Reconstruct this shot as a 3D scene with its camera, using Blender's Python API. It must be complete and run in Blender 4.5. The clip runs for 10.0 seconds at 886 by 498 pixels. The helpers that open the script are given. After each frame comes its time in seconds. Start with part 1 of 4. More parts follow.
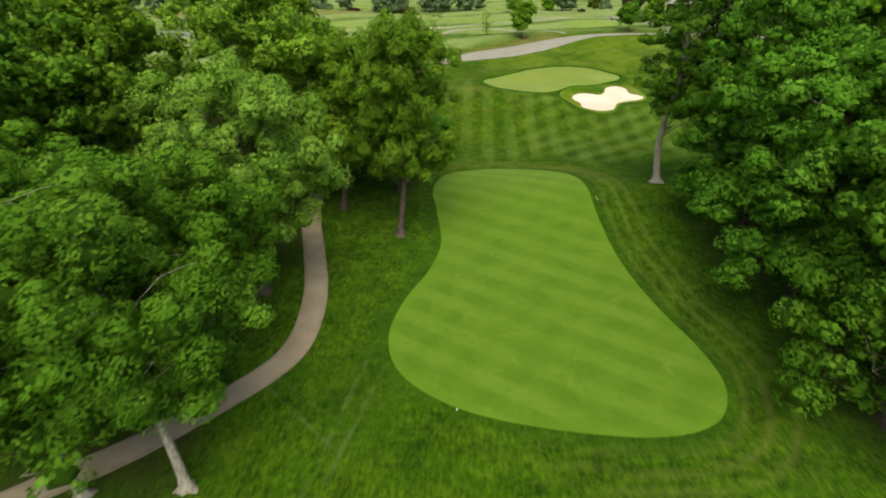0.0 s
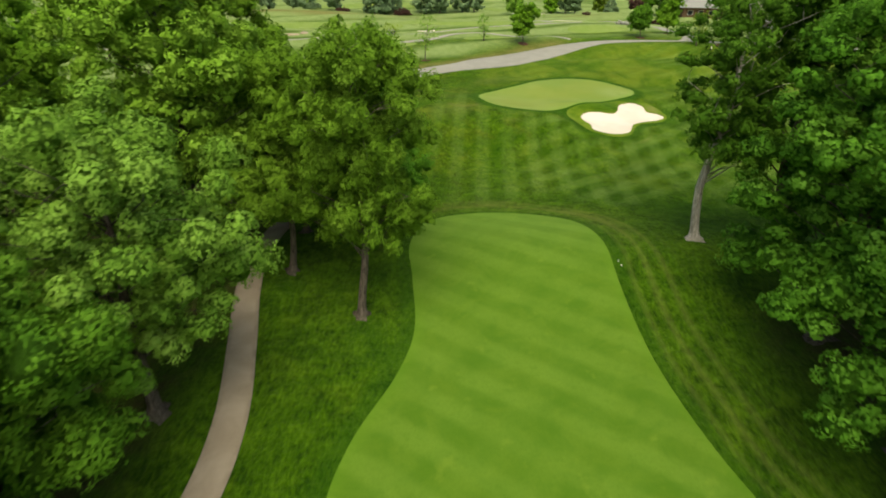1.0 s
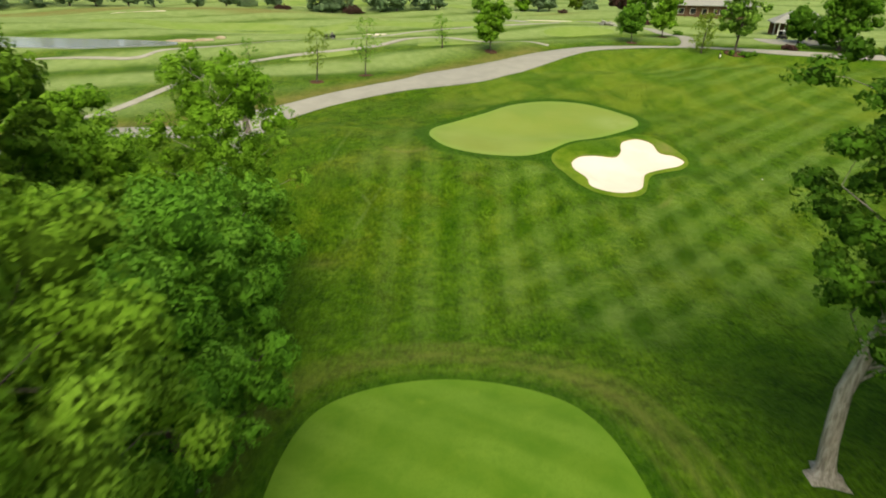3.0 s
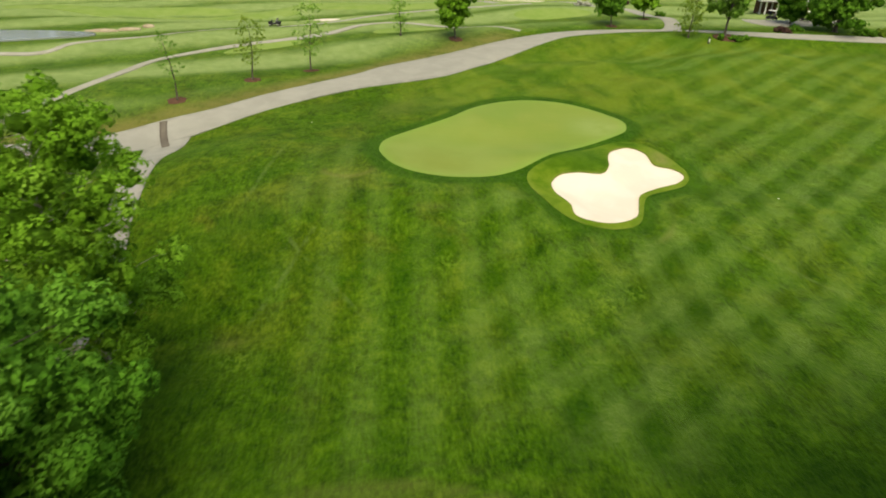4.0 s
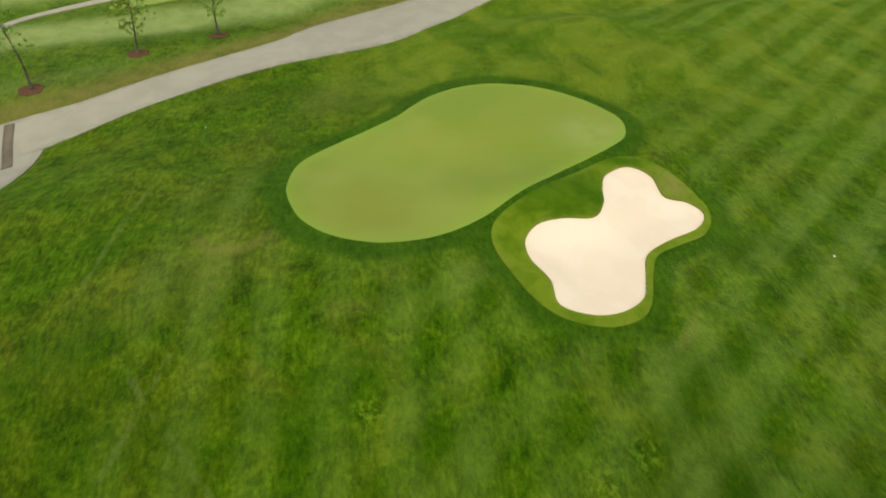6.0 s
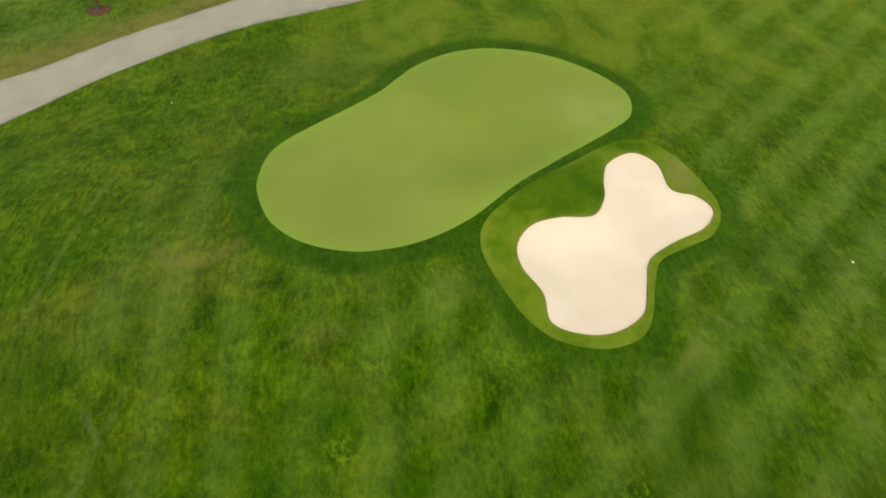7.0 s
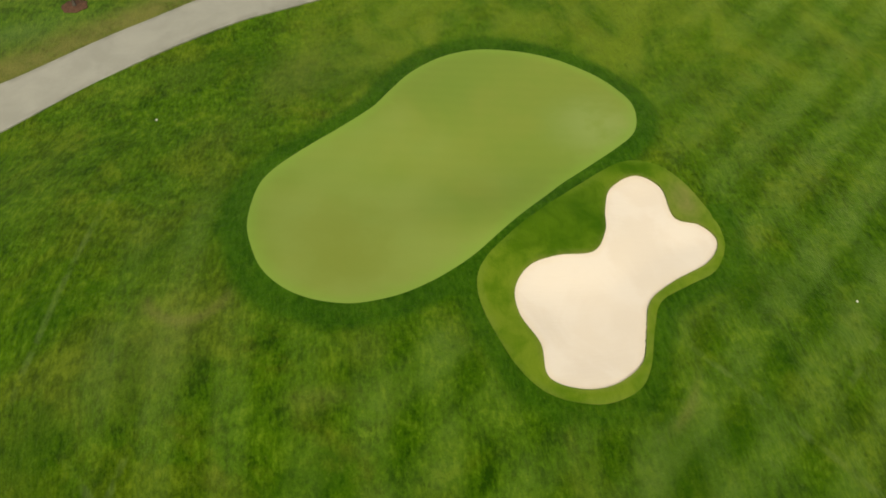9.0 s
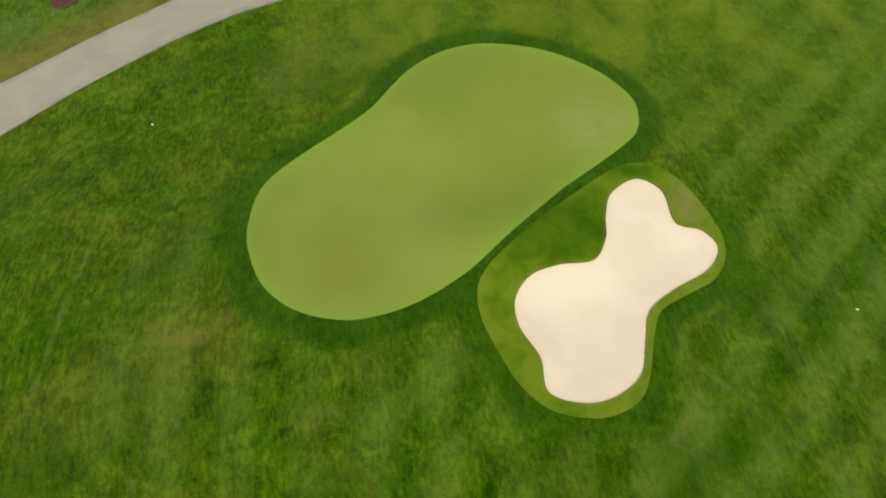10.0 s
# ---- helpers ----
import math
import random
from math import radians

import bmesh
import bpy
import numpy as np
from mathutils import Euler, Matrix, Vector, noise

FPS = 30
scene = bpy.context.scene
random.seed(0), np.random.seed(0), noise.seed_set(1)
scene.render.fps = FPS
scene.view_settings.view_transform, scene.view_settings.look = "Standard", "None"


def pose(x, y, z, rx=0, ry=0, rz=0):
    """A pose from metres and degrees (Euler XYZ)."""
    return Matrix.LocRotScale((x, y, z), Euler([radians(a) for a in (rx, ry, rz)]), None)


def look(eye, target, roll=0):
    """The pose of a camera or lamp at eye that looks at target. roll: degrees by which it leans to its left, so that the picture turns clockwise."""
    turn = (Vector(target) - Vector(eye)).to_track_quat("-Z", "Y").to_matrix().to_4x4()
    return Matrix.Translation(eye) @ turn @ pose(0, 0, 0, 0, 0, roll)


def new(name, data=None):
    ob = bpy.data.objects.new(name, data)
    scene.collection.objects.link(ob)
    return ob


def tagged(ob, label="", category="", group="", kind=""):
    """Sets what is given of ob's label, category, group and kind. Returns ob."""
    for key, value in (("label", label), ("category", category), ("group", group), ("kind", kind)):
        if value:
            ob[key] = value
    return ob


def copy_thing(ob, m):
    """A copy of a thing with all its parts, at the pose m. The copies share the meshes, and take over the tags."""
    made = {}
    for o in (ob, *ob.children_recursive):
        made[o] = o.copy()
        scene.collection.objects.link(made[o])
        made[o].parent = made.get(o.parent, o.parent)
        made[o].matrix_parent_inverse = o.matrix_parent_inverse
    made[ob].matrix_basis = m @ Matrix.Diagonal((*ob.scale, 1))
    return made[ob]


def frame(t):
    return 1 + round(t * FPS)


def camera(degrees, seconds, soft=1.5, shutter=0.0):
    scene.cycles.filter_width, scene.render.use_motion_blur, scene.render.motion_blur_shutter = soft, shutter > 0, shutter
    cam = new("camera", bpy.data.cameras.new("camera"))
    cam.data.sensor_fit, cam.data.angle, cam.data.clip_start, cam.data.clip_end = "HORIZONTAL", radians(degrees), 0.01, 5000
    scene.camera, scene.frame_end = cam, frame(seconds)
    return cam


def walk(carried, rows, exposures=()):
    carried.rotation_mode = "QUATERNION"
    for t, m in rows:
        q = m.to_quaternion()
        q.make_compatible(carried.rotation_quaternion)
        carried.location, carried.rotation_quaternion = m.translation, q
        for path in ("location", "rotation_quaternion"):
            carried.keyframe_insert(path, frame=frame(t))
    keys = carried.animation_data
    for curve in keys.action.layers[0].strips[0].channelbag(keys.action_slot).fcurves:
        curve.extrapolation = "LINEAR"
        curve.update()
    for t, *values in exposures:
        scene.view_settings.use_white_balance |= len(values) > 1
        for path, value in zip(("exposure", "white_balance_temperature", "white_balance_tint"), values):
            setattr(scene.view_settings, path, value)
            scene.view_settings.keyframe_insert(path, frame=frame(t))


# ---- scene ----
cam = camera(75.1, 10.0, 1.8, 0.3)
METRES, EYE, TILT, LEAN, TURN = 95.0, 25.0, -26.0, 0.0, 0.0
ROWS = [
    (0.0, 0.0, 0.0, 0.0, -0.0, 0.0, 0.0),
    (0.5, 0.0081, 0.0792, 0.0366, -0.1, -0.02, -0.3),
    (1.0, 0.0182, 0.1558, 0.0719, -0.23, -0.04, -0.57),
    (1.5, 0.0293, 0.2307, 0.1061, -0.49, -0.02, -0.8),
    (2.0, 0.0392, 0.3039, 0.1397, -0.96, -0.02, -0.59),
    (2.5, 0.0508, 0.3757, 0.1702, -1.76, -0.11, -0.14),
    (4.0, 0.0931, 0.5667, 0.2613, -5.14, -2.5, 2.02),
    (4.5, 0.1075, 0.6185, 0.2921, -6.25, -4.2, 2.64),
    (5.0, 0.1225, 0.6637, 0.3217, -6.85, -6.22, 3.07),
    (5.5, 0.1364, 0.7024, 0.3483, -7.08, -8.37, 3.18),
    (6.0, 0.1483, 0.7341, 0.3723, -7.17, -10.92, 3.13),
    (7.5, 0.1723, 0.7883, 0.4267, -6.94, -20.26, 3.0),
    (8.0, 0.1751, 0.7961, 0.4414, -6.91, -21.63, 2.96),
    (8.5, 0.1758, 0.8015, 0.4559, -6.94, -22.38, 3.17),
    (9.0, 0.1778, 0.8065, 0.47, -6.98, -23.59, 3.58),
    (9.5, 0.1805, 0.8123, 0.4847, -6.98, -25.23, 3.96),
    (10.0, 0.1839, 0.8196, 0.4984, -6.93, -27.24, 4.32),
]
walk(cam, [(t, pose(0, 0, EYE, TILT, LEAN, TURN) @ pose(METRES * x, METRES * y, METRES * z, 90 + pitch, roll, yaw)) for t, x, y, z, yaw, pitch, roll in ROWS],
     [(0.0, 0.06, 7900, 3), (3.0, 0.20, 8100, 3), (5.0, -0.05, 8100, 3), (6.0, -0.16, 8200, 2), (8.0, -0.25, 8200, 2), (10.0, -0.29, 8200, 2)])

# ---- world and sun: a bright, thinly overcast day ----
SUN_UP, SUN_TURN = radians(58), radians(182)
world = bpy.data.worlds.new("sky")
scene.world = world
world.use_nodes = True
wn = world.node_tree
sky = wn.nodes.new("ShaderNodeTexSky")
sky.sky_type, sky.sun_disc, sky.sun_elevation, sky.sun_rotation = "NISHITA", False, SUN_UP, SUN_TURN
sky.air_density, sky.dust_density = 1.0, 3.0
wn.nodes["Background"].inputs["Strength"].default_value = 0.165
wn.links.new(sky.outputs["Color"], wn.nodes["Background"].inputs["Color"])
sun_data = bpy.data.lights.new("sun", "SUN")
sun_data.energy, sun_data.angle, sun_data.color = 2.45, radians(55), (1.0, 0.95, 0.87)
sun = new("sun", sun_data)
sun.matrix_world = look((math.sin(SUN_TURN) * 60, math.cos(SUN_TURN) * 60, math.tan(SUN_UP) * 60 + 20), (0, 0, 20))


# ---- material helpers ----
class Nodes:
    """A short way to write node materials."""

    def __init__(self, name, rough=0.9, spec=0.15):
        self.mat = bpy.data.materials.new(name)
        self.mat.use_nodes = True
        self.t = self.mat.node_tree
        self.bsdf = self.t.nodes["Principled BSDF"]
        self.bsdf.inputs["Roughness"].default_value = rough
        self.bsdf.inputs["Specular IOR Level"].default_value = spec
        self.co = self.t.nodes.new("ShaderNodeTexCoord").outputs["Object"]

    def put(self, socket, value):
        if hasattr(value, "is_linked"):
            self.t.links.new(value, socket)
        else:
            socket.default_value = value

    def mapped(self, scale=(1, 1, 1), turn=0.0):
        n = self.t.nodes.new("ShaderNodeMapping")
        n.inputs["Scale"].default_value = scale
        n.inputs["Rotation"].default_value = (0, 0, turn)
        self.t.links.new(self.co, n.inputs["Vector"])
        return n.outputs["Vector"]

    def noise(self, scale, detail=3.0, vector=None, rough=0.55, warp=0.0):
        n = self.t.nodes.new("ShaderNodeTexNoise")
        n.inputs["Scale"].default_value, n.inputs["Detail"].default_value = scale, detail
        n.inputs["Roughness"].default_value, n.inputs["Distortion"].default_value = rough, warp
        self.t.links.new(vector or self.co, n.inputs["Vector"])
        return n.outputs["Fac"]

    def band(self, fac, low, high, a=0.0, b=1.0):
        n = self.t.nodes.new("ShaderNodeMapRange")
        n.interpolation_type = "SMOOTHSTEP"
        self.put(n.inputs["Value"], fac)
        for key, v in (("From Min", low), ("From Max", high), ("To Min", a), ("To Max", b)):
            n.inputs[key].default_value = v
        return n.outputs["Result"]

    def maths(self, kind, a, b=0.0):
        n = self.t.nodes.new("ShaderNodeMath")
        n.operation = kind
        self.put(n.inputs[0], a)
        self.put(n.inputs[1], b)
        return n.outputs["Value"]

    def mix(self, fac, a, b, kind="MIX"):
        n = self.t.nodes.new("ShaderNodeMix")
        n.data_type, n.blend_type = "RGBA", kind
        self.put(n.inputs["Factor"], fac)
        for key, v in ((6, a), (7, b)):
            self.put(n.inputs[key], v if hasattr(v, "is_linked") else (*v, 1))
        return n.outputs[2]

    def attr(self, name):
        n = self.t.nodes.new("ShaderNodeAttribute")
        n.attribute_name = name
        return n.outputs["Fac"]

    def stripes(self, turn, period, wobble=0.35):
        """Soft bands as wide as a mower's cut, 0 to 1."""
        n = self.t.nodes.new("ShaderNodeTexWave")
        n.wave_type, n.bands_direction, n.wave_profile = "BANDS", "X", "SIN"
        n.inputs["Scale"].default_value = 0.314159 / period
        n.inputs["Distortion"].default_value, n.inputs["Detail"].default_value = wobble, 2.0
        n.inputs["Detail Scale"].default_value = 1.2
        self.t.links.new(self.mapped(turn=turn), n.inputs["Vector"])
        return self.band(n.outputs["Fac"], 0.12, 0.88)

    def track(self, x, y, turn, reach, width=0.28):
        """A worn line through (x, y), so many metres long to each side."""
        n = self.t.nodes.new("ShaderNodeMapping")
        n.vector_type = "TEXTURE"
        n.inputs["Location"].default_value, n.inputs["Rotation"].default_value = (x, y, 0), (0, 0, turn)
        self.t.links.new(self.co, n.inputs["Vector"])
        s = self.t.nodes.new("ShaderNodeSeparateXYZ")
        self.t.links.new(n.outputs["Vector"], s.inputs["Vector"])
        across = self.band(self.maths("ABSOLUTE", s.outputs["X"]), width * 0.3, width, 0.3, 0.0)
        along = self.band(self.maths("ABSOLUTE", s.outputs["Y"]), reach * 0.6, reach, 1.0, 0.0)
        return self.maths("MULTIPLY", self.maths("MULTIPLY", across, along), self.band(self.noise(0.7, 3), 0.35, 0.6))

    def spot(self, x, y, reach, z=4.6):
        """A round patch that fades from its middle."""
        n = self.t.nodes.new("ShaderNodeVectorMath")
        n.operation = "DISTANCE"
        self.t.links.new(self.co, n.inputs[0])
        n.inputs[1].default_value = (x, y, z)
        return self.band(n.outputs["Value"], 0.0, reach, 1.0, 0.0)

    def island(self):
        return self.t.nodes.new("ShaderNodeNewGeometry").outputs["Random Per Island"]

    def thing(self):
        return self.t.nodes.new("ShaderNodeObjectInfo").outputs["Random"]

    def colour(self, value):
        self.put(self.bsdf.inputs["Base Color"], value if hasattr(value, "is_linked") else (*value, 1))
        return self

    def nap(self, weight, tint=(0.55, 0.72, 0.22)):
        """The soft shine of a field of upright blades or fibres."""
        self.bsdf.inputs["Sheen Weight"].default_value, self.bsdf.inputs["Sheen Roughness"].default_value = weight, 0.45
        self.bsdf.inputs["Sheen Tint"].default_value = (*tint, 1)
        return self

    def shine(self, weight):
        self.put(self.bsdf.inputs["Sheen Weight"], weight)
        return self

    def bump(self, height, distance=0.02, strength=0.5):
        n = self.t.nodes.new("ShaderNodeBump")
        n.inputs["Distance"].default_value, n.inputs["Strength"].default_value = distance, strength
        self.t.links.new(height, n.inputs["Height"])
        self.t.links.new(n.outputs["Normal"], self.bsdf.inputs["Normal"])
        return self


# ---- materials ----
def rough_grass():
    m = Nodes("rough_grass", 1.0, 0.03)
    broad, patch_a, patch_b = m.noise(0.05, 4, warp=0.8), m.noise(0.17, 5, rough=0.62, warp=0.6), m.noise(0.42, 6, rough=0.66, warp=0.4)
    clump, fine = m.noise(1.5, 5, rough=0.70, warp=0.3), m.noise(5.5, 4, rough=0.72)
    fibre_a = m.noise(4.2, 4, m.mapped((1.0, 0.30, 1), 0.10), 0.70, 0.3)
    fibre_b = m.noise(4.2, 4, m.mapped((1.0, 0.30, 1), radians(48)), 0.70, 0.3)
    dry = m.attr("dry")
    # grain of the turf, from deep to light green
    tone = m.maths("ADD", m.maths("ADD", m.maths("MULTIPLY", patch_b, 0.30), m.maths("MULTIPLY", clump, 0.26)),
                   m.maths("ADD", m.maths("MULTIPLY", fibre_a, 0.28), m.maths("MULTIPLY", fibre_b, 0.16)))
    c = m.mix(m.band(tone, 0.40, 0.52), (0.012, 0.046, 0.0013), (0.051, 0.127, 0.0040))
    c = m.mix(m.band(tone, 0.50, 0.61, 0, 0.95), c, (0.124, 0.217, 0.0130))
    c = m.mix(m.maths("MULTIPLY", m.maths("SUBTRACT", 1.0, dry), 0.55), c, m.mix(m.band(tone, 0.42, 0.58), (0.010, 0.046, 0.0014), (0.040, 0.130, 0.0044)))
    # olive and brown where it dries out, straw flecks
    c = m.mix(m.maths("MULTIPLY", dry, m.band(patch_a, 0.44, 0.64, 0, 0.50)), c, m.mix(m.band(tone, 0.42, 0.58), (0.040, 0.070, 0.0034), (0.138, 0.182, 0.0125)))
    c = m.mix(m.maths("MULTIPLY", dry, m.band(m.noise(0.21, 6, m.mapped((1, 1, 1), 1.0), 0.68, 0.5), 0.56, 0.72, 0, 0.42)), c, m.mix(m.band(tone, 0.42, 0.58), (0.070, 0.072, 0.0060), (0.160, 0.170, 0.0180)))
    c = m.mix(m.band(m.noise(0.12, 5, m.mapped((1, 1, 1), 2.1), 0.62, 0.4), 0.50, 0.66, 0, 0.45), c, (0.018, 0.072, 0.0030))
    flecks = m.noise(2.8, 5, m.mapped((1.0, 0.7, 1), 0.4), 0.75, 0.2)
    c = m.mix(m.maths("MULTIPLY", dry, m.band(flecks, 0.64, 0.74, 0, 0.55)), c, (0.190, 0.200, 0.0400))
    # mown stripes of the fairway, one way and across, broken by wear
    worn = m.maths("MULTIPLY", m.band(m.noise(0.16, 5), 0.34, 0.60, 0.45, 1.0), m.band(m.noise(0.9, 5, rough=0.7), 0.32, 0.60, 0.55, 1.0))
    # meadow turf, with blotches of bright colour painted as relief light on mounds
    bright = m.noise(0.16, 5, m.mapped((1.0, 0.6, 1), radians(-50)), 0.6, 0.7)
    c = m.mix(m.maths("MULTIPLY", m.attr("meadow"), m.band(bright, 0.30, 0.58, 0.20, 0.58)), c, m.mix(m.band(bright, 0.42, 0.66), (0.080, 0.155, 0.010), (0.185, 0.252, 0.025)))
    lay = 0.6
    for key, turn, share, period in (("stripe_a", 0.06, 0.27, 3.55), ("stripe_b", radians(53), 0.28, 3.9), ("stripe_c", radians(53), 0.15, 3.9)):
        cutting = m.stripes(turn, period, 0.55)
        mow = m.maths("MULTIPLY", m.attr(key), worn)
        lay = m.maths("ADD", lay, m.maths("MULTIPLY", mow, cutting))
        c = m.mix(m.maths("MULTIPLY", m.maths("MULTIPLY", mow, cutting), share), c, (0.140, 0.240, 0.036))
        c = m.mix(m.maths("MULTIPLY", m.maths("MULTIPLY", mow, m.maths("SUBTRACT", 1.0, cutting)), share * 0.8), c, (0.018, 0.066, 0.0020))
    c = m.mix(m.maths("MULTIPLY", m.attr("ring"), 0.40), c, m.mix(fine, (0.130, 0.190, 0.030), (0.170, 0.180, 0.045)))
    # turf beyond the road, its colour paled to imitate haze
    c = m.mix(m.maths("MULTIPLY", m.attr("hazy_turf"), 0.85), c, m.mix(m.band(patch_b, 0.3, 0.7), (0.220, 0.315, 0.100), (0.290, 0.375, 0.145)))
    c = m.mix(m.maths("MULTIPLY", m.attr("straw"), m.band(patch_b, 0.25, 0.6, 0.35, 1.0)), c, m.mix(fine, (0.23, 0.19, 0.075), (0.15, 0.15, 0.035)))
    c = m.mix(m.maths("MULTIPLY", m.attr("collar"), m.band(clump, 0.25, 0.6, 0.65, 1.0)), c, m.mix(m.band(tone, 0.40, 0.60), (0.015, 0.065, 0.0026), (0.042, 0.120, 0.0060)))
    c = m.mix(m.maths("MULTIPLY", m.attr("litter"), m.band(patch_b, 0.35, 0.6, 0.2, 0.95)), c, m.mix(fine, (0.060, 0.036, 0.020), (0.032, 0.042, 0.012)))
    # light on short blades and dark gaps between them, painted by fine noise
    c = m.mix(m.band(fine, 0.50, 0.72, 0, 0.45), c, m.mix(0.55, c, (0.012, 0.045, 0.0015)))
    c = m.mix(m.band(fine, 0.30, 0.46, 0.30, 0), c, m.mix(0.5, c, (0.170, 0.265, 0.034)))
    # light clover clumps
    for x, y, reach, z in ((24.0, 92.4, 2.4, 0.7), (21.5, 91.0, 1.8, 0.5), (26.6, 93.6, 1.6, 0.8), (-1.0, 88.6, 2.2, 0.4), (14.7, 100.9, 1.4, 3.0), (12.9, 96.9, 1.5, 2.2)):
        c = m.mix(m.maths("MULTIPLY", m.spot(x, y, reach, z), m.band(flecks, 0.46, 0.60, 0, 0.8)), c, (0.150, 0.262, 0.022))
    # faint wheel tracks
    for x, y, turn, reach in ((-6.7, 28.0, -0.18, 9.0), (-5.6, 27.6, -0.22, 7.0), (-9.0, 28.3, 0.78, 5.0), (-8.2, 29.3, 0.8, 4.0), (3.5, 96.6, 0.65, 7.0), (1.3, 97.5, -0.4, 7.0), (38.0, 98.0, 0.65, 9.0), (-2.0, 112.0, -0.15, 9.0), (46.0, 104.0, -0.9, 8.0)):
        c = m.mix(m.track(x, y, turn, reach), c, (0.150, 0.215, 0.060))
    return m.colour(c).bump(m.maths("ADD", m.maths("ADD", fibre_a, fine), m.maths("MULTIPLY", clump, 1.5)), 0.13, 0.9).nap(0.10, (0.55, 0.75, 0.28)).shine(m.maths("MULTIPLY", lay, 0.15)).mat


def apron_grass():
    """The short turf between bunker and rough: lime fringe, bank painted darker as slope shade, straw where the edge is
    worn.
    """
    m = Nodes("apron_grass", 1.0, 0.03)
    mid, fine, fibre = m.noise(0.5, 5, rough=0.62, warp=0.5), m.noise(6.0, 4, rough=0.72), m.noise(3.0, 4, m.mapped((1, 0.3, 1), radians(40)), 0.7, 0.3)
    c = m.mix(m.band(mid, 0.32, 0.66), (0.076, 0.152, 0.0080), (0.140, 0.212, 0.0180))
    # dark green laid over the bank to imitate slope shade
    c = m.mix(m.attr("deep"), c, m.mix(m.band(mid, 0.3, 0.7), (0.032, 0.092, 0.0035), (0.066, 0.138, 0.0070)))
    c = m.mix(m.maths("MULTIPLY", m.attr("straw"), m.band(mid, 0.25, 0.6, 0.45, 1.0)), c, m.mix(fine, (0.150, 0.165, 0.035), (0.250, 0.235, 0.090)))
    c = m.mix(m.maths("MULTIPLY", m.maths("MULTIPLY", m.attr("rim"), m.maths("SUBTRACT", 1.0, m.attr("deep"))), m.band(m.noise(0.8, 4), 0.35, 0.6, 0.05, 0.5)), c, (0.160, 0.225, 0.034))
    c = m.mix(m.band(fibre, 0.5, 0.75, 0, 0.45), c, m.mix(0.5, c, (0.030, 0.090, 0.003)))
    return m.colour(c).bump(m.maths("ADD", fibre, fine), 0.06, 0.8).nap(0.12, (0.55, 0.75, 0.28)).mat


def tee_grass():
    m = Nodes("tee_grass", 0.9, 0.1)
    mid, fine, blot = m.noise(0.30, 6, rough=0.65, warp=0.8), m.noise(6.0, 5, rough=0.75), m.noise(1.3, 5, rough=0.6)
    c = m.mix(m.band(mid, 0.3, 0.7), (0.068, 0.166, 0.011), (0.098, 0.198, 0.016))
    worn = m.band(m.noise(0.18, 4), 0.3, 0.65, 0.35, 1.0)
    c = m.mix(m.maths("MULTIPLY", m.maths("MULTIPLY", m.stripes(radians(-55), 3.3, 0.7), worn), 0.48), c, (0.150, 0.270, 0.034))
    c = m.mix(m.maths("MULTIPLY", m.stripes(radians(35), 3.6, 1.0), 0.14), c, (0.140, 0.260, 0.030))
    c = m.mix(m.band(blot, 0.50, 0.72, 0, 0.35), c, (0.066, 0.165, 0.010))
    c = m.mix(m.band(fine, 0.4, 0.8, 0, 0.45), c, (0.062, 0.150, 0.009))
    c = m.mix(m.band(m.noise(0.7, 4), 0.60, 0.74, 0, 0.40), c, (0.165, 0.265, 0.030))
    c = m.mix(m.maths("MULTIPLY", m.attr("rim"), 0.35), c, (0.105, 0.235, 0.016))
    return m.colour(c).bump(fine, 0.025, 0.5).nap(0.3).mat


def green_grass():
    m = Nodes("green_grass", 0.85, 0.15)
    broad, fine = m.noise(0.10, 3, warp=0.5), m.noise(9.0, 3, rough=0.7)
    c = m.mix(m.band(broad, 0.35, 0.65), (0.158, 0.236, 0.037), (0.188, 0.247, 0.042))
    c = m.mix(m.band(m.noise(0.35, 5, rough=0.6), 0.42, 0.68, 0, 0.35), c, (0.150, 0.235, 0.034))
    c = m.mix(m.maths("MULTIPLY", m.stripes(radians(100), 1.1, 1.5), 0.025), c, (0.28, 0.38, 0.06))
    c = m.mix(m.band(fine, 0.45, 0.8, 0, 0.15), c, (0.17, 0.26, 0.02))
    c = m.mix(m.band(m.noise(0.05, 3), 0.46, 0.62, 0, 0.5), c, (0.235, 0.305, 0.075))
    c = m.mix(m.maths("MULTIPLY", m.spot(33.0, 121.8, 5.5), m.band(m.noise(0.5, 5), 0.3, 0.6, 0.25, 0.65)), c, (0.250, 0.320, 0.100))
    c = m.mix(m.maths("MULTIPLY", m.spot(13.5, 112.0, 9.0), m.band(m.noise(0.25, 5), 0.35, 0.65, 0.1, 0.5)), c, (0.165, 0.200, 0.024))
    c = m.mix(m.maths("MULTIPLY", m.attr("rim"), 0.6), c, (0.180, 0.315, 0.045))
    return m.colour(c).bump(fine, 0.01, 0.3).nap(0.25).mat


def sand():
    m = Nodes("bunker_sand", 0.95, 0.1)
    broad, fine = m.noise(0.25, 4, warp=0.8), m.noise(14.0, 4, rough=0.7)
    rake = m.noise(3.0, 3, m.mapped((0.15, 1.6, 1), radians(35)))
    c = m.mix(m.band(broad, 0.42, 0.62), (0.735, 0.665, 0.580), (0.705, 0.625, 0.530))
    c = m.mix(m.band(fine, 0.4, 0.8, 0, 0.35), c, (0.72, 0.65, 0.54))
    c = m.mix(m.maths("MULTIPLY", m.attr("rim"), 0.25), c, (0.60, 0.48, 0.32))
    return m.colour(c).bump(m.maths("ADD", rake, m.maths("MULTIPLY", fine, 0.3)), 0.03, 0.5).mat


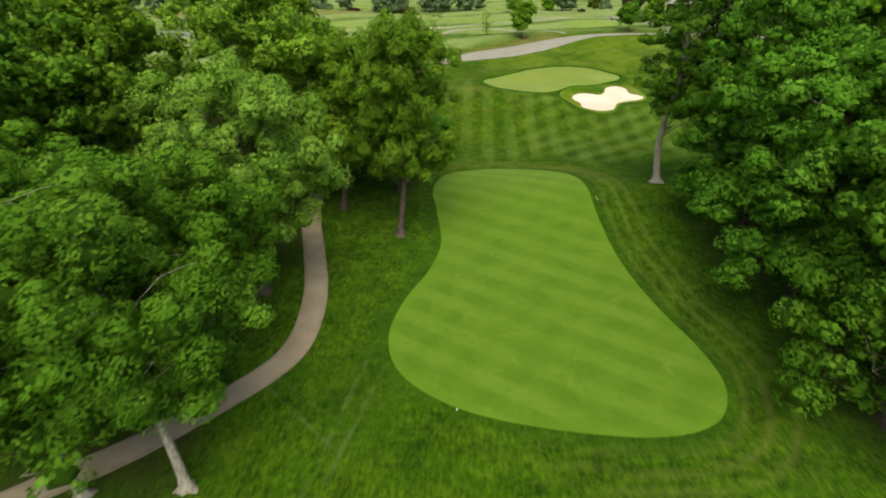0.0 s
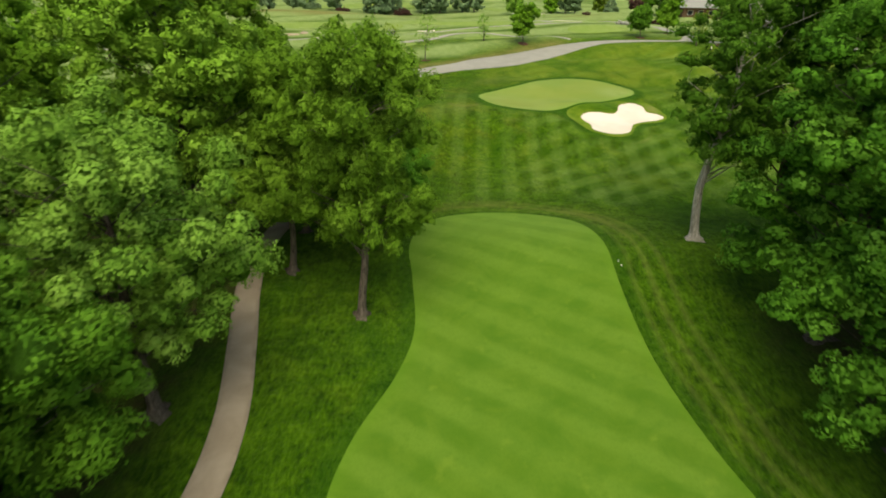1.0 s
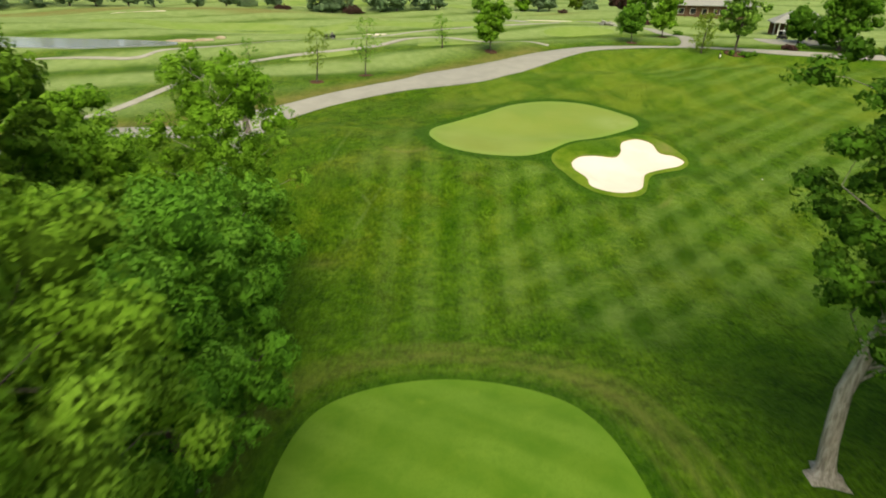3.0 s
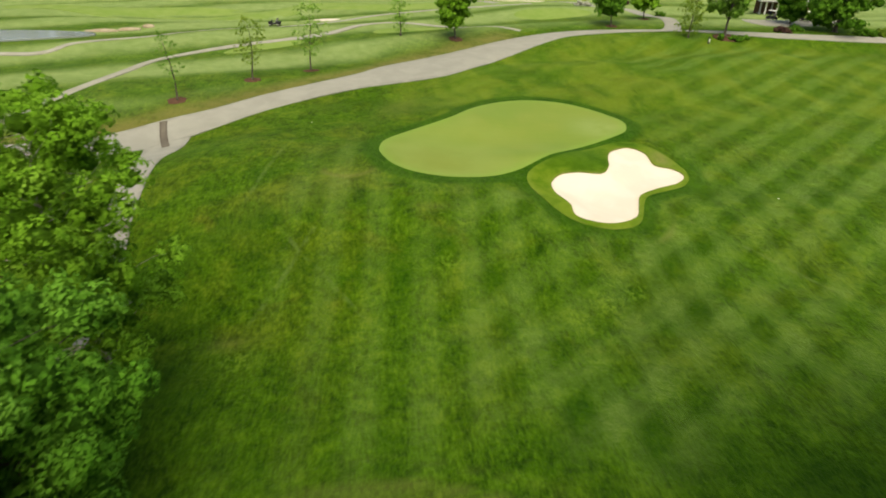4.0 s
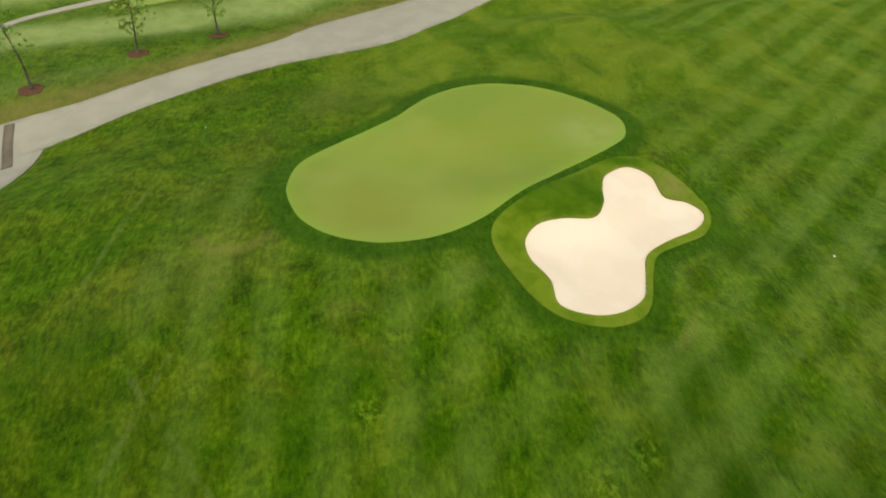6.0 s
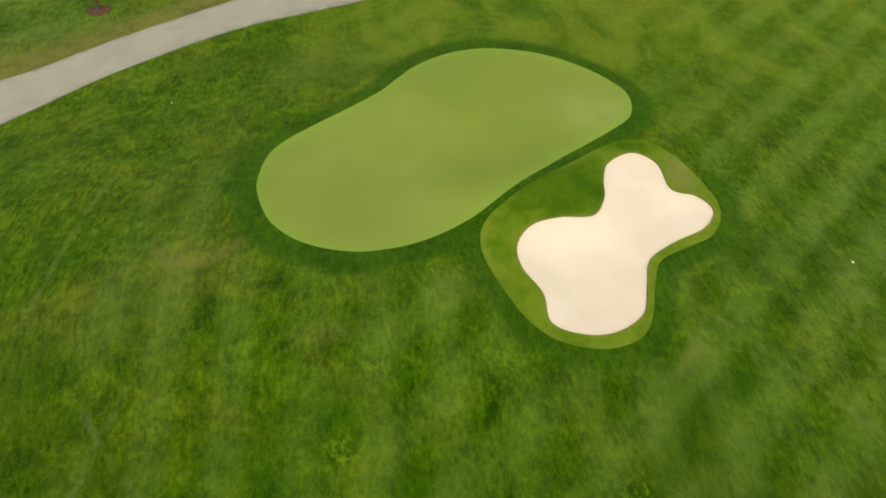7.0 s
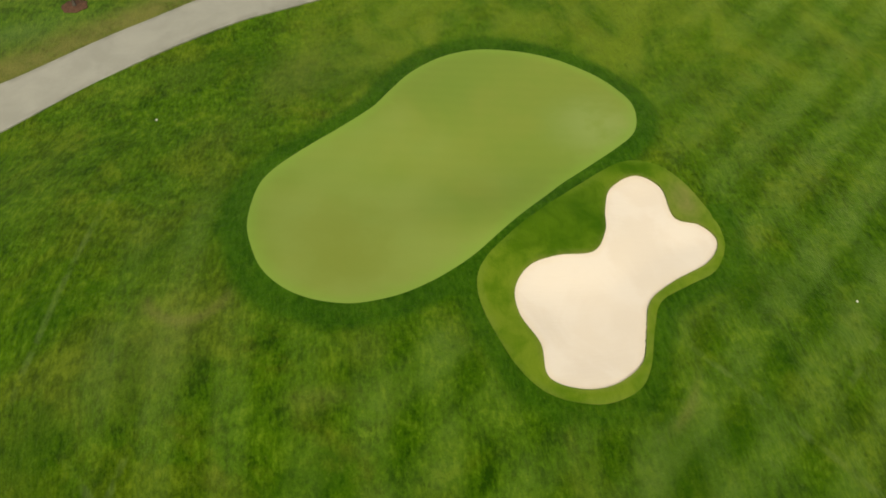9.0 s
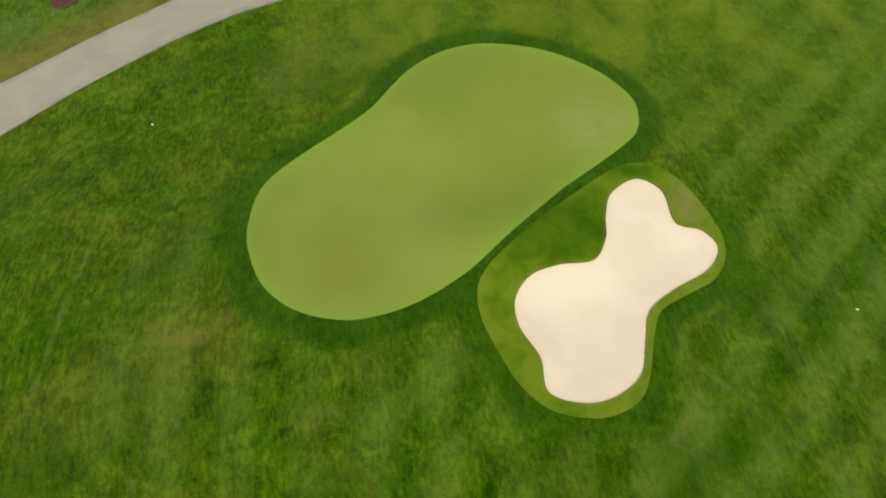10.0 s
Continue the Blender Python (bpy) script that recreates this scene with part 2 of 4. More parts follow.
def paving(name, dark, light, seam=0.0):
    m = Nodes(name, 0.92, 0.15)
    broad, fine = m.noise(0.4, 5, warp=0.4), m.noise(16.0, 4, rough=0.75)
    c = m.mix(m.band(broad, 0.3, 0.7), dark, light)
    c = m.mix(m.band(fine, 0.45, 0.8, 0, 0.4), c, tuple(v * 0.62 for v in dark))
    c = m.mix(m.maths("MULTIPLY", m.attr("rim"), m.band(m.noise(0.8, 4), 0.35, 0.6)), c, tuple(v * 0.78 for v in dark))
    return m.colour(c).bump(fine, 0.01, 0.4).mat


def plain(name, a, b, scale=2.0, rough=0.85, spec=0.2, detail=4, per_thing=0.0):
    m = Nodes(name, rough, spec)
    n = m.noise(scale, detail, rough=0.6)
    c = m.mix(m.band(n, 0.3, 0.7), a, b)
    if per_thing:
        c = m.mix(m.maths("MULTIPLY", m.thing(), per_thing), c, tuple(v * 0.5 for v in a))
    return m.colour(c).bump(n, 0.03, 0.4).mat


def bark(name, a, b):
    m = Nodes(name, 0.95, 0.1)
    ridges = m.noise(2.5, 5, m.mapped((3.5, 3.5, 0.45)), 0.65, 0.4)
    c = m.mix(m.band(ridges, 0.35, 0.65), a, b)
    c = m.mix(m.band(m.noise(0.5, 3), 0.5, 0.8, 0, 0.4), c, (0.10, 0.12, 0.06))
    return m.colour(c).bump(ridges, 0.06, 0.8).mat


def leaves(name, dark, mid, light, glow=0.16):
    m = Nodes(name, 0.8, 0.08)
    r, place, spray = m.island(), m.noise(0.3, 3), m.attr("spray")
    # spray: random tone, plus light painted on the outer leaves
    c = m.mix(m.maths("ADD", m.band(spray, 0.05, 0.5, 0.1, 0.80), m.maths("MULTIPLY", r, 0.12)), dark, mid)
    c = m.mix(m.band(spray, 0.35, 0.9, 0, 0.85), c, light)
    c = m.mix(m.band(place, 0.4, 0.7, 0, 0.4), c, mid)
    c = m.mix(m.maths("MULTIPLY", m.thing(), 0.20), c, dark)
    # cores get a darker tone that paints the shade inside the crown
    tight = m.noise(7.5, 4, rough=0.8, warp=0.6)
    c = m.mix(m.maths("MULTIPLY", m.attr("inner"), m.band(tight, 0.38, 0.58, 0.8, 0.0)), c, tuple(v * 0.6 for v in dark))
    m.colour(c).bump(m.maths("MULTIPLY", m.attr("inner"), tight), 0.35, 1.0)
    lit = m.t.nodes.new("ShaderNodeBsdfTranslucent")
    m.t.links.new(m.mix(0.4, c, light), lit.inputs["Color"])
    both = m.t.nodes.new("ShaderNodeMixShader")
    both.inputs["Fac"].default_value = glow
    out = m.t.nodes["Material Output"]
    m.t.links.new(m.bsdf.outputs["BSDF"], both.inputs[1])
    m.t.links.new(lit.outputs["BSDF"], both.inputs[2])
    m.t.links.new(both.outputs["Shader"], out.inputs["Surface"])
    return m.mat


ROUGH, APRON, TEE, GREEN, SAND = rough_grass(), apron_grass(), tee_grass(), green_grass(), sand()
PATH = paving("path_asphalt", (0.29, 0.245, 0.180), (0.37, 0.32, 0.245))
ROAD = paving("road_concrete", (0.29, 0.290, 0.250), (0.335, 0.333, 0.290))
FAR_PATH = paving("far_path_concrete", (0.31, 0.305, 0.25), (0.37, 0.365, 0.31))
BARK_GREY = bark("grey_bark", (0.20, 0.185, 0.15), (0.44, 0.42, 0.37))
BARK_DARK = bark("dark_bark", (0.045, 0.038, 0.030), (0.145, 0.125, 0.100))
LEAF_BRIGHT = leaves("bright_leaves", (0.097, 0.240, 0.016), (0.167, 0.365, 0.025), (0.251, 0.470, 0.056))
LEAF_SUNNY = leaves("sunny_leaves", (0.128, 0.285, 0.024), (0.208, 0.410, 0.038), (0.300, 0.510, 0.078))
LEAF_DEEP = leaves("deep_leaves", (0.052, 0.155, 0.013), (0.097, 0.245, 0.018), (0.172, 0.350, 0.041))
# darker copy of the deep leaves, with backlit shade put into the colour
LEAF_SHADY = leaves("shaded_leaves", (0.040, 0.120, 0.010), (0.076, 0.200, 0.015), (0.140, 0.290, 0.036))
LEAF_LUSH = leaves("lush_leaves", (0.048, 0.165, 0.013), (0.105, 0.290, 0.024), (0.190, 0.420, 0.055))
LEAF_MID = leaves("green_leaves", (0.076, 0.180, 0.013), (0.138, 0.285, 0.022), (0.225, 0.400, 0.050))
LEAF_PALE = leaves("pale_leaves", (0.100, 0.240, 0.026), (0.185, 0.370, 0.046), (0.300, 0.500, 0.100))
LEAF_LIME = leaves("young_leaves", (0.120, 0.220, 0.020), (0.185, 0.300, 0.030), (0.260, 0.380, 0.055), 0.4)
# distance haze is mixed into these pale bluish leaf colours
LEAF_HAZY = leaves("hazy_leaves", (0.155, 0.260, 0.130), (0.215, 0.335, 0.165), (0.265, 0.390, 0.195), 0.25)
LEAF_PURPLE = leaves("copper_leaves", (0.065, 0.034, 0.030), (0.105, 0.055, 0.044), (0.140, 0.085, 0.060), 0.2)
MULCH = plain("red_mulch", (0.135, 0.072, 0.045), (0.070, 0.040, 0.026), 6.0, 0.95, 0.1)


# ---- mesh helpers ----
from mathutils import geometry

def mesh_object(name, verts, faces, material, parent=None, label="", smooth=False, layers=None):
    me = bpy.data.meshes.new(name)
    me.from_pydata(verts, [], faces)
    me.materials.append(material)
    if smooth:
        me.shade_smooth()
    for key, values in (layers or {}).items():
        me.attributes.new(key, "FLOAT", "POINT").data.foreach_set("value", np.asarray(values, np.float32))
    me.update()
    ob = new(name, me)
    ob.parent = parent
    return tagged(ob, label)


def part(name, bm, material, parent=None, label="", smooth=False):
    me = bpy.data.meshes.new(name)
    bm.to_mesh(me)
    bm.free()
    me.materials.append(material)
    if smooth:
        me.shade_smooth()
    ob = new(name, me)
    ob.parent = parent
    return tagged(ob, label)


def box(bm, x, y, z, sx, sy, sz, turn=0.0, bevel=0.0):
    """A box that stands on z, centred on x and y."""
    made = bmesh.ops.create_cube(bm, size=1.0, matrix=pose(x, y, z + sz / 2, 0, 0, turn) @ Matrix.Diagonal((sx, sy, sz, 1)))
    if bevel:
        edges = list({e for v in made["verts"] for e in v.link_edges})
        bmesh.ops.bevel(bm, geom=edges, offset=bevel, segments=2, affect="EDGES")


def smooth_step(a, b, v):
    t = np.clip((v - a) / (b - a), 0, 1)
    return t * t * (3 - 2 * t)


def closed_spline(points, steps=8):
    p = np.array(points, float)
    n, out = len(p), []
    for i in range(n):
        a, b, c, d = p[i - 1], p[i], p[(i + 1) % n], p[(i + 2) % n]
        for k in range(steps):
            t = k / steps
            out.append(0.5 * (2 * b + (c - a) * t + (2 * a - 5 * b + 4 * c - d) * t * t + (3 * b - a - 3 * c + d) * t ** 3))
    return np.array(out)


def open_spline(points, steps=10):
    p = np.array(points, float)
    p = np.vstack([2 * p[0] - p[1], p, 2 * p[-1] - p[-2]])
    out = []
    for i in range(1, len(p) - 2):
        a, b, c, d = p[i - 1], p[i], p[i + 1], p[i + 2]
        for k in range(steps):
            t = k / steps
            out.append(0.5 * (2 * b + (c - a) * t + (2 * a - 5 * b + 4 * c - d) * t * t + (3 * b - a - 3 * c + d) * t ** 3))
    out.append(p[-2])
    return np.array(out)


def edge_distance(outline, x, y, closed=True):
    """Distance of the points to an outline: plus inside, minus outside (or plain distance to an open line)."""
    x, y = np.asarray(x, float), np.asarray(y, float)
    best, inside = np.full(x.shape, 1e9), np.zeros(x.shape, bool)
    ends = np.roll(outline, -1, 0) if closed else outline[1:]
    for (ax, ay), (bx, by) in zip(outline, ends):
        dx, dy = bx - ax, by - ay
        t = np.clip(((x - ax) * dx + (y - ay) * dy) / (dx * dx + dy * dy + 1e-9), 0, 1)
        best = np.minimum(best, (x - ax - t * dx) ** 2 + (y - ay - t * dy) ** 2)
        if closed:
            crosses = (ay > y) != (by > y)
            inside ^= crosses & (x < ax + (y - ay) * dx / (dy if abs(dy) > 1e-9 else 1e-9))
    d = np.sqrt(best)
    return np.where(inside, d, -d) if closed else d


# ---- the lie of the land ----
TEE_LINE = closed_spline([(-1.2, 66), (0.5, 72), (5.6, 74.4), (11, 73.9), (15.2, 71), (16.7, 65), (16.6, 57.5), (16.9, 49), (17.9, 41.6), (19.2, 36), (19.4, 31.5),
                          (17.4, 28), (13, 26.7), (5.9, 27.6), (0.6, 29.5), (-3.0, 32.8), (-4.2, 37), (-3.4, 42), (-1.2, 47.8), (-0.2, 53), (-0.7, 60)])
GREEN_LINE = closed_spline([(7.95, 115.3), (8.2, 113.4), (9.0, 111.1), (10.3, 109.5), (11.9, 108.5), (13.7, 108.0), (15.1, 108.0), (16.9, 108.4), (18.6, 109.1), (20.5, 110.1), (22.3, 111.2), (25.3, 113.5), (27.3, 115.1), (29.2, 116.6),
                            (31.7, 118.1), (33.9, 119.4), (35.5, 120.6), (36.3, 122.1), (36.6, 124.0), (36.2, 125.6), (35.2, 127.5), (33.7, 129.0), (31.7, 130.4), (29.2, 131.6), (26.2, 132.5), (23.8, 132.4), (21.8, 131.6), (19.8, 130.0),
                            (18.2, 127.9), (16.5, 125.6), (14.1, 123.8), (12.0, 122.5), (10.0, 121.0), (8.8, 119.6), (8.2, 118.0)], 5)
BUNKER_LINE = closed_spline([(31.3, 113.9), (32.3, 115.8), (34.4, 116.8), (35.9, 115.6), (36.0, 113.1), (37.6, 112.3), (38.2, 110.9), (36.9, 109.4), (34.2, 108.3), (32.2, 107.1),
                             (31.3, 105.2), (30.4, 103.3), (28.6, 102.2), (26.6, 102.0), (24.7, 102.8), (24.7, 104.8), (23.9, 106.8), (24.0, 108.6), (25.2, 110.0), (27.2, 110.6), (29.6, 110.8), (30.8, 112.2)])
APRON_LINE = closed_spline([(21.8, 109.4), (22.6, 110.7), (24.3, 112.1), (27.0, 114.1), (29.9, 116.1), (32.8, 117.7), (34.7, 118.1), (36.5, 117.4), (37.7, 115.9), (38.5, 113.7), (38.8, 111.7), (38.4, 110.2), (37.1, 108.7), (35.0, 107.9), (32.9, 107.0),
                            (31.8, 105.2), (30.8, 103.0), (29.8, 101.8), (28.2, 101.2), (26.6, 101.2), (24.5, 101.9), (23.1, 103.4), (22.2, 105.6), (21.7, 107.7)], 6)
STEPS = [(25, 62, 0.8), (62, 90, 0.4), (90, 106, 2.2), (106, 126, 1.5), (126, 150, 2.2), (150, 172, 2.6)]
MOUNDS = [(8, 66, 18, 9, 1.2), (26, 63, 14, 10, 1.9), (14, 104, 14, 9, 1.5), (-4, 112, 14, 12, 2.2), (54, 116, 14, 12, 0.2), (26, 108, 9, 7, -0.5), (34, 122, 9, 7, 0.8),
          (-20, 126, 12, 9, -2.4), (40, 138, 12, 8, 1.1), (66, 142, 16, 14, 0.4), (24.5, 113, 7, 4, 1.45), (17, 126, 9, 6, 1.05), (9, 113, 7, 6, 0.9), (30, 131, 8, 5, 0.6), (16, 106, 9, 5, 0.55), (28, 104, 8, 5, -0.3), (33, 147, 5, 4, 0.7), (43, 147, 5, 3.5, 0.8), (52, 141, 5, 4, 0.7), (47, 133, 5, 3.5, 0.5), (60, 150, 6, 4.5, 0.8), (36, 139, 4, 3, -0.5), (70, 154, 7, 4, 0.6), (56, 128, 6, 4, 0.5)]


POND_LEVEL = 8.3


def land(x, y):
    """The height of the ground without the bunker's hollow."""
    x, y = np.asarray(x, float), np.asarray(y, float)
    h = -0.9 + 0.0 * x
    for a, b, rise in STEPS:
        h = h + rise * smooth_step(a, b, y)
    for mx, my, sx, sy, rise in MOUNDS:
        h = h + rise * np.exp(-((x - mx) / sx) ** 2 - ((y - my) / sy) ** 2)
    # the tilt of the green
    u, v = (x - 22) / 14, (y - 120) / 12
    h = h + (0.09 + 0.05 * u + 0.04 * v - 0.15 * u * u - 0.35 * u * v + 0.10 * v * v) * np.exp(-(0.55 * u * u + 0.55 * v * v) ** 3)
    # ripples of the far course
    far = smooth_step(172, 200, y)
    w = 1 - smooth_step(0.85, 1.7, np.hypot((x + 62) / 27, (y - 174) / 9))
    h = h * (1 - w) + (POND_LEVEL - 0.25) * w
    h = h + 0.30 * (1 - w) * smooth_step(146, 156, y) * np.sin((y - 0.40 * np.minimum(x, 40)) * 0.40 + 1.1 * np.sin(x * 0.05 + 1) - 0.4)
    return h + (1 - w) * far * (1.2 * np.sin(x * 0.045 + 0.03 * y) * np.sin(y * 0.07 + 0.4) + 0.5 * np.sin(x * 0.11 - y * 0.05) * np.sin(y * 0.13))


def steps_between(*spans):
    out = [spans[0][0]]
    for a, b, d in spans:
        n = max(1, round((b - a) / d))
        out += [a + (b - a) * (k + 1) / n for k in range(n)]
    return np.array(out)


def edge_near(line, x, y, reach=9.0):
    """edge_distance, worked out only near the outline."""
    d = np.full(x.shape, -99.0)
    m = (x > line[:, 0].min() - reach) & (x < line[:, 0].max() + reach) & (y > line[:, 1].min() - reach) & (y < line[:, 1].max() + reach)
    d[m] = edge_distance(line, x[m], y[m])
    return d


def zones(x, y):
    """How the turf is kept at each point, where painted haze pales it, and its small unevenness."""
    tee, green, apron = (edge_near(line, x, y) for line in (TEE_LINE, GREEN_LINE, APRON_LINE))
    wob = np.array([noise.noise(Vector((a * 0.13, b * 0.13, 0.7))) for a, b in zip(x, y)])
    past = y - np.interp(x, [p[0] for p in ROAD_FAR], [p[1] for p in ROAD_FAR])
    fairway = smooth_step(-2, 5, x + 4 * wob) * smooth_step(76, 84, y + 5 * wob) * (1 - smooth_step(72, 90, x))
    clear = 1 - np.clip(smooth_step(-3.5, -1.0, green) + smooth_step(-2.5, 0, apron), 0, 1)
    rings = np.clip(np.sin(tee * 2 * np.pi / 1.5 + 2 * wob), 0, 1) * smooth_step(-6.5, -3.5, tee) * (1 - smooth_step(-1.2, -0.6, tee)) * np.clip(smooth_step(2, 12, x) + 0.5 * smooth_step(62, 70, y), 0, 1)
    return {
        "stripe_a": fairway * clear * (1 - smooth_step(108, 128, y)) * (1 - 0.35 * smooth_step(30, 44, x)) * (1 - smooth_step(50, 62, x)),
        "stripe_c": smooth_step(44, 56, x + 2 * wob) * smooth_step(92, 104, y) * (1 - smooth_step(-14, -3, past)) * (1 - smooth_step(100, 130, x)),
        "stripe_b": fairway * clear * smooth_step(7, 20, x) * (1 - 0.75 * smooth_step(114, 130, y)),
        "ring": rings,
        "dry": 0.25 + 0.75 * smooth_step(78, 96, y),
        "collar": np.clip(smooth_step(-2.2, -1.3, green + 0.5 * wob) + 0.8 * smooth_step(-1.5, -0.6, tee + 0.8 * wob) + 0.9 * smooth_step(-2.0, -0.9, apron + 0.5 * wob) * (y < 114), 0, 1),
        # zone of the painted relief blotches; the narrow term lightens one mound crest
        "meadow": 0.7 * np.exp(-(((x - 53.5) * 0.8 + (y - 117.8) * 0.6) / 5.0) ** 2 - (((x - 53.5) * 0.6 - (y - 117.8) * 0.8) / 1.6) ** 2) + smooth_step(114, 130, y) * (1 - smooth_step(-12, 0, past)) * (green < -1.0) * smooth_step(4, 20, x + 3 * wob),
        # banded turf past the road that takes the painted haze
        "hazy_turf": smooth_step(1, 14, past) * (0.12 + 0.88 * smooth_step(-0.8, 0.9, np.sin((y - 0.40 * np.minimum(x, 40)) * 0.40 + 1.1 * np.sin(x * 0.05 + 1) + 0.6) + 0.5 * wob + 0.6 * smooth_step(185, 215, y))),
        "straw": np.clip(smooth_step(-5.0, -2.8, tee) * smooth_step(-1.4, -2.2, tee) * smooth_step(62, 70, y) * (0.25 + 0.3 * wob) + 0.8 * np.exp(-(edge_distance(ROAD_EDGE, x, y, False) / 2.2) ** 2)
                         + 0.35 * np.exp(-((apron + 2.6) / 0.28) ** 2 - ((x - 31.8) / 2.2) ** 2 - ((y - 100.6) / 2.0) ** 2) + 0.35 * np.exp(-((np.hypot(x - 5.2, y - 110.2) - 2.4) / 0.35) ** 2) * smooth_step(1.0, -1.0, y - 109.5)
                         + np.clip(0.12 + 0.5 * wob, 0, 1) * np.exp(-((x - 6.0) / 10) ** 2 - ((y - 129.0) / 7) ** 2) + np.clip(0.02 + 0.35 * wob, 0, 1) * np.exp(-((x - 2.0) / 8) ** 2 - ((y - 108.0) / 10) ** 2)
                         + 0.3 * np.exp(-((x + 2.0) / 1.4) ** 2 - ((y - 90.5) / 0.7) ** 2) + 0.22 * np.exp(-((x - 12.5) / 1.8) ** 2 - ((y - 102.6) / 0.6) ** 2)
                         + np.exp(-((y - 242 - 5 * np.sin(x * 0.06)) / 6) ** 2) * (1 - smooth_step(-20, 10, x)) + 0.8 * np.exp(-((x - 52) / 9) ** 2 - ((y - 247) / 5) ** 2), 0, 1),
        "litter": np.clip(smooth_step(-13, -17, x + 3 * wob) * (1 - smooth_step(95, 108, y + 6 * wob)) * smooth_step(14, 26, y + 8 * wob) * smooth_step(-56, -46, x + 8 * wob)
                          + smooth_step(24, 30, x + 3 * wob) * (1 - smooth_step(52, 60, y)) * smooth_step(18, 28, y + 6 * wob) * (1 - smooth_step(38, 46, x + 6 * wob)), 0, 1),
    }, 0.10 * wob * ((tee < -1) & (green < -1.5) & (apron < 0))


def build_ground():
    xs = steps_between((-1500, -300, 120), (-300, -70, 8), (-70, -40, 1.5), (-40, 3, 0.6), (3, 20, 0.25), (20, 40.5, 0.22), (40.5, 80, 0.8), (80, 110, 2), (110, 300, 8), (300, 1500, 120))
    ys = steps_between((-400, -40, 60), (-40, 10, 2), (10, 99.5, 0.6), (99.5, 119.5, 0.22), (119.5, 135, 0.4), (135, 160, 0.6), (160, 200, 1.5), (200, 330, 4), (330, 700, 30), (700, 2500, 200))
    gx, gy = np.meshgrid(xs, ys)
    x, y = gx.ravel(), gy.ravel()
    z = land(x, y)
    bunker = edge_near(BUNKER_LINE, x, y)
    z = z - 1.0 * smooth_step(0.0, 0.5, bunker)
    layers, bumps = zones(x, y)
    z = z - 0.12 * smooth_step(0.3, 0.8, edge_near(APRON_LINE, x, y))
    z = z + bumps
    ny, nx = gx.shape
    i = np.arange(ny * nx).reshape(ny, nx)
    faces = np.stack([i[:-1, :-1], i[:-1, 1:], i[1:, 1:], i[1:, :-1]], -1).reshape(-1, 4)
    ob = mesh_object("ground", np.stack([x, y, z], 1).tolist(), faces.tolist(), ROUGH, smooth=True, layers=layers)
    return tagged(ob, "rolling rough and mown fairway grass of a golf course", "ground", kind="structure")


def patch(name, outline, lift, material, label, category, spacing=0.8, sink=None, rim=0.6):
    """A turf or sand surface laid over the land inside a closed outline, with a skirt into the soil."""
    lo, hi = outline.min(0), outline.max(0)
    px, py = np.meshgrid(np.arange(lo[0], hi[0], spacing), np.arange(lo[1], hi[1], spacing))
    px, py = px.ravel(), py.ravel()
    d = edge_distance(outline, px, py)
    inner = [Vector(p) for p in np.stack([px, py], 1)[d > spacing * 0.4]]
    n = len(outline)
    rows = [Vector(p) for p in outline]
    verts, _, faces, _, _, _ = geometry.delaunay_2d_cdt(rows + inner, [(k, (k + 1) % n) for k in range(n)], [], 1, 1e-5)
    v = np.array([tuple(p) for p in verts])
    d = np.maximum(edge_distance(outline, v[:, 0], v[:, 1]), 0)
    z = land(v[:, 0], v[:, 1]) + lift
    if sink:
        z = z - sink * smooth_step(0.0, 2.5, d)
    out = [(*p, h) for p, h in zip(v.tolist(), z.tolist())]
    # skirt
    k = len(out)
    faces = [list(f) for f in faces]
    ring = [(p[0], p[1]) for p in outline]
    ring_z = land(outline[:, 0], outline[:, 1])
    out += [(p[0], p[1], h + lift) for p, h in zip(ring, ring_z)] + [(p[0], p[1], h - 0.3) for p, h in zip(ring, ring_z)]
    faces += [[k + a, k + (a + 1) % n, k + n + (a + 1) % n, k + n + a] for a in range(n)]
    edge = np.concatenate([1 - smooth_step(0.0, rim, d), np.ones(2 * n)])
    ob = mesh_object(name, out, faces, material, smooth=True, layers={"rim": edge})
    return tagged(ob, label, category, kind="structure")


def apron():
    """The turf round the bunker, with the sand's outline cut out and a rolled lip above the sand."""
    n, k = len(APRON_LINE), len(BUNKER_LINE)
    px, py = np.meshgrid(np.arange(21, 39.5, 0.3), np.arange(100.5, 119, 0.3))
    px, py = px.ravel(), py.ravel()
    keep = (edge_distance(APRON_LINE, px, py) > 0.12) & (edge_distance(BUNKER_LINE, px, py) < -0.12)
    points = [Vector(p) for p in APRON_LINE] + [Vector(p) for p in BUNKER_LINE] + [Vector(p) for p in np.stack([px, py], 1)[keep]]
    edges = [(a, (a + 1) % n) for a in range(n)] + [(n + a, n + (a + 1) % k) for a in range(k)]
    verts, _, faces, _, _, _ = geometry.delaunay_2d_cdt(points, edges, [], 1, 1e-5)
    v = np.array([tuple(p) for p in verts])
    faces = [list(f) for f in faces]
    middle = np.array([v[f].mean(0) for f in faces])
    inside = edge_distance(BUNKER_LINE, middle[:, 0], middle[:, 1]) < 0
    faces = [f for f, good in zip(faces, inside) if good]
    x, y = v[:, 0], v[:, 1]
    rim, sand_edge = np.maximum(edge_distance(APRON_LINE, x, y), 0), np.maximum(-edge_distance(BUNKER_LINE, x, y), 0)
    z = land(x, y) + 0.03 + 0.03 * (1 - smooth_step(0.0, 1.3, sand_edge)) * smooth_step(0, 0.6, rim)
    out = [(*p, h) for p, h in zip(v.tolist(), z.tolist())]
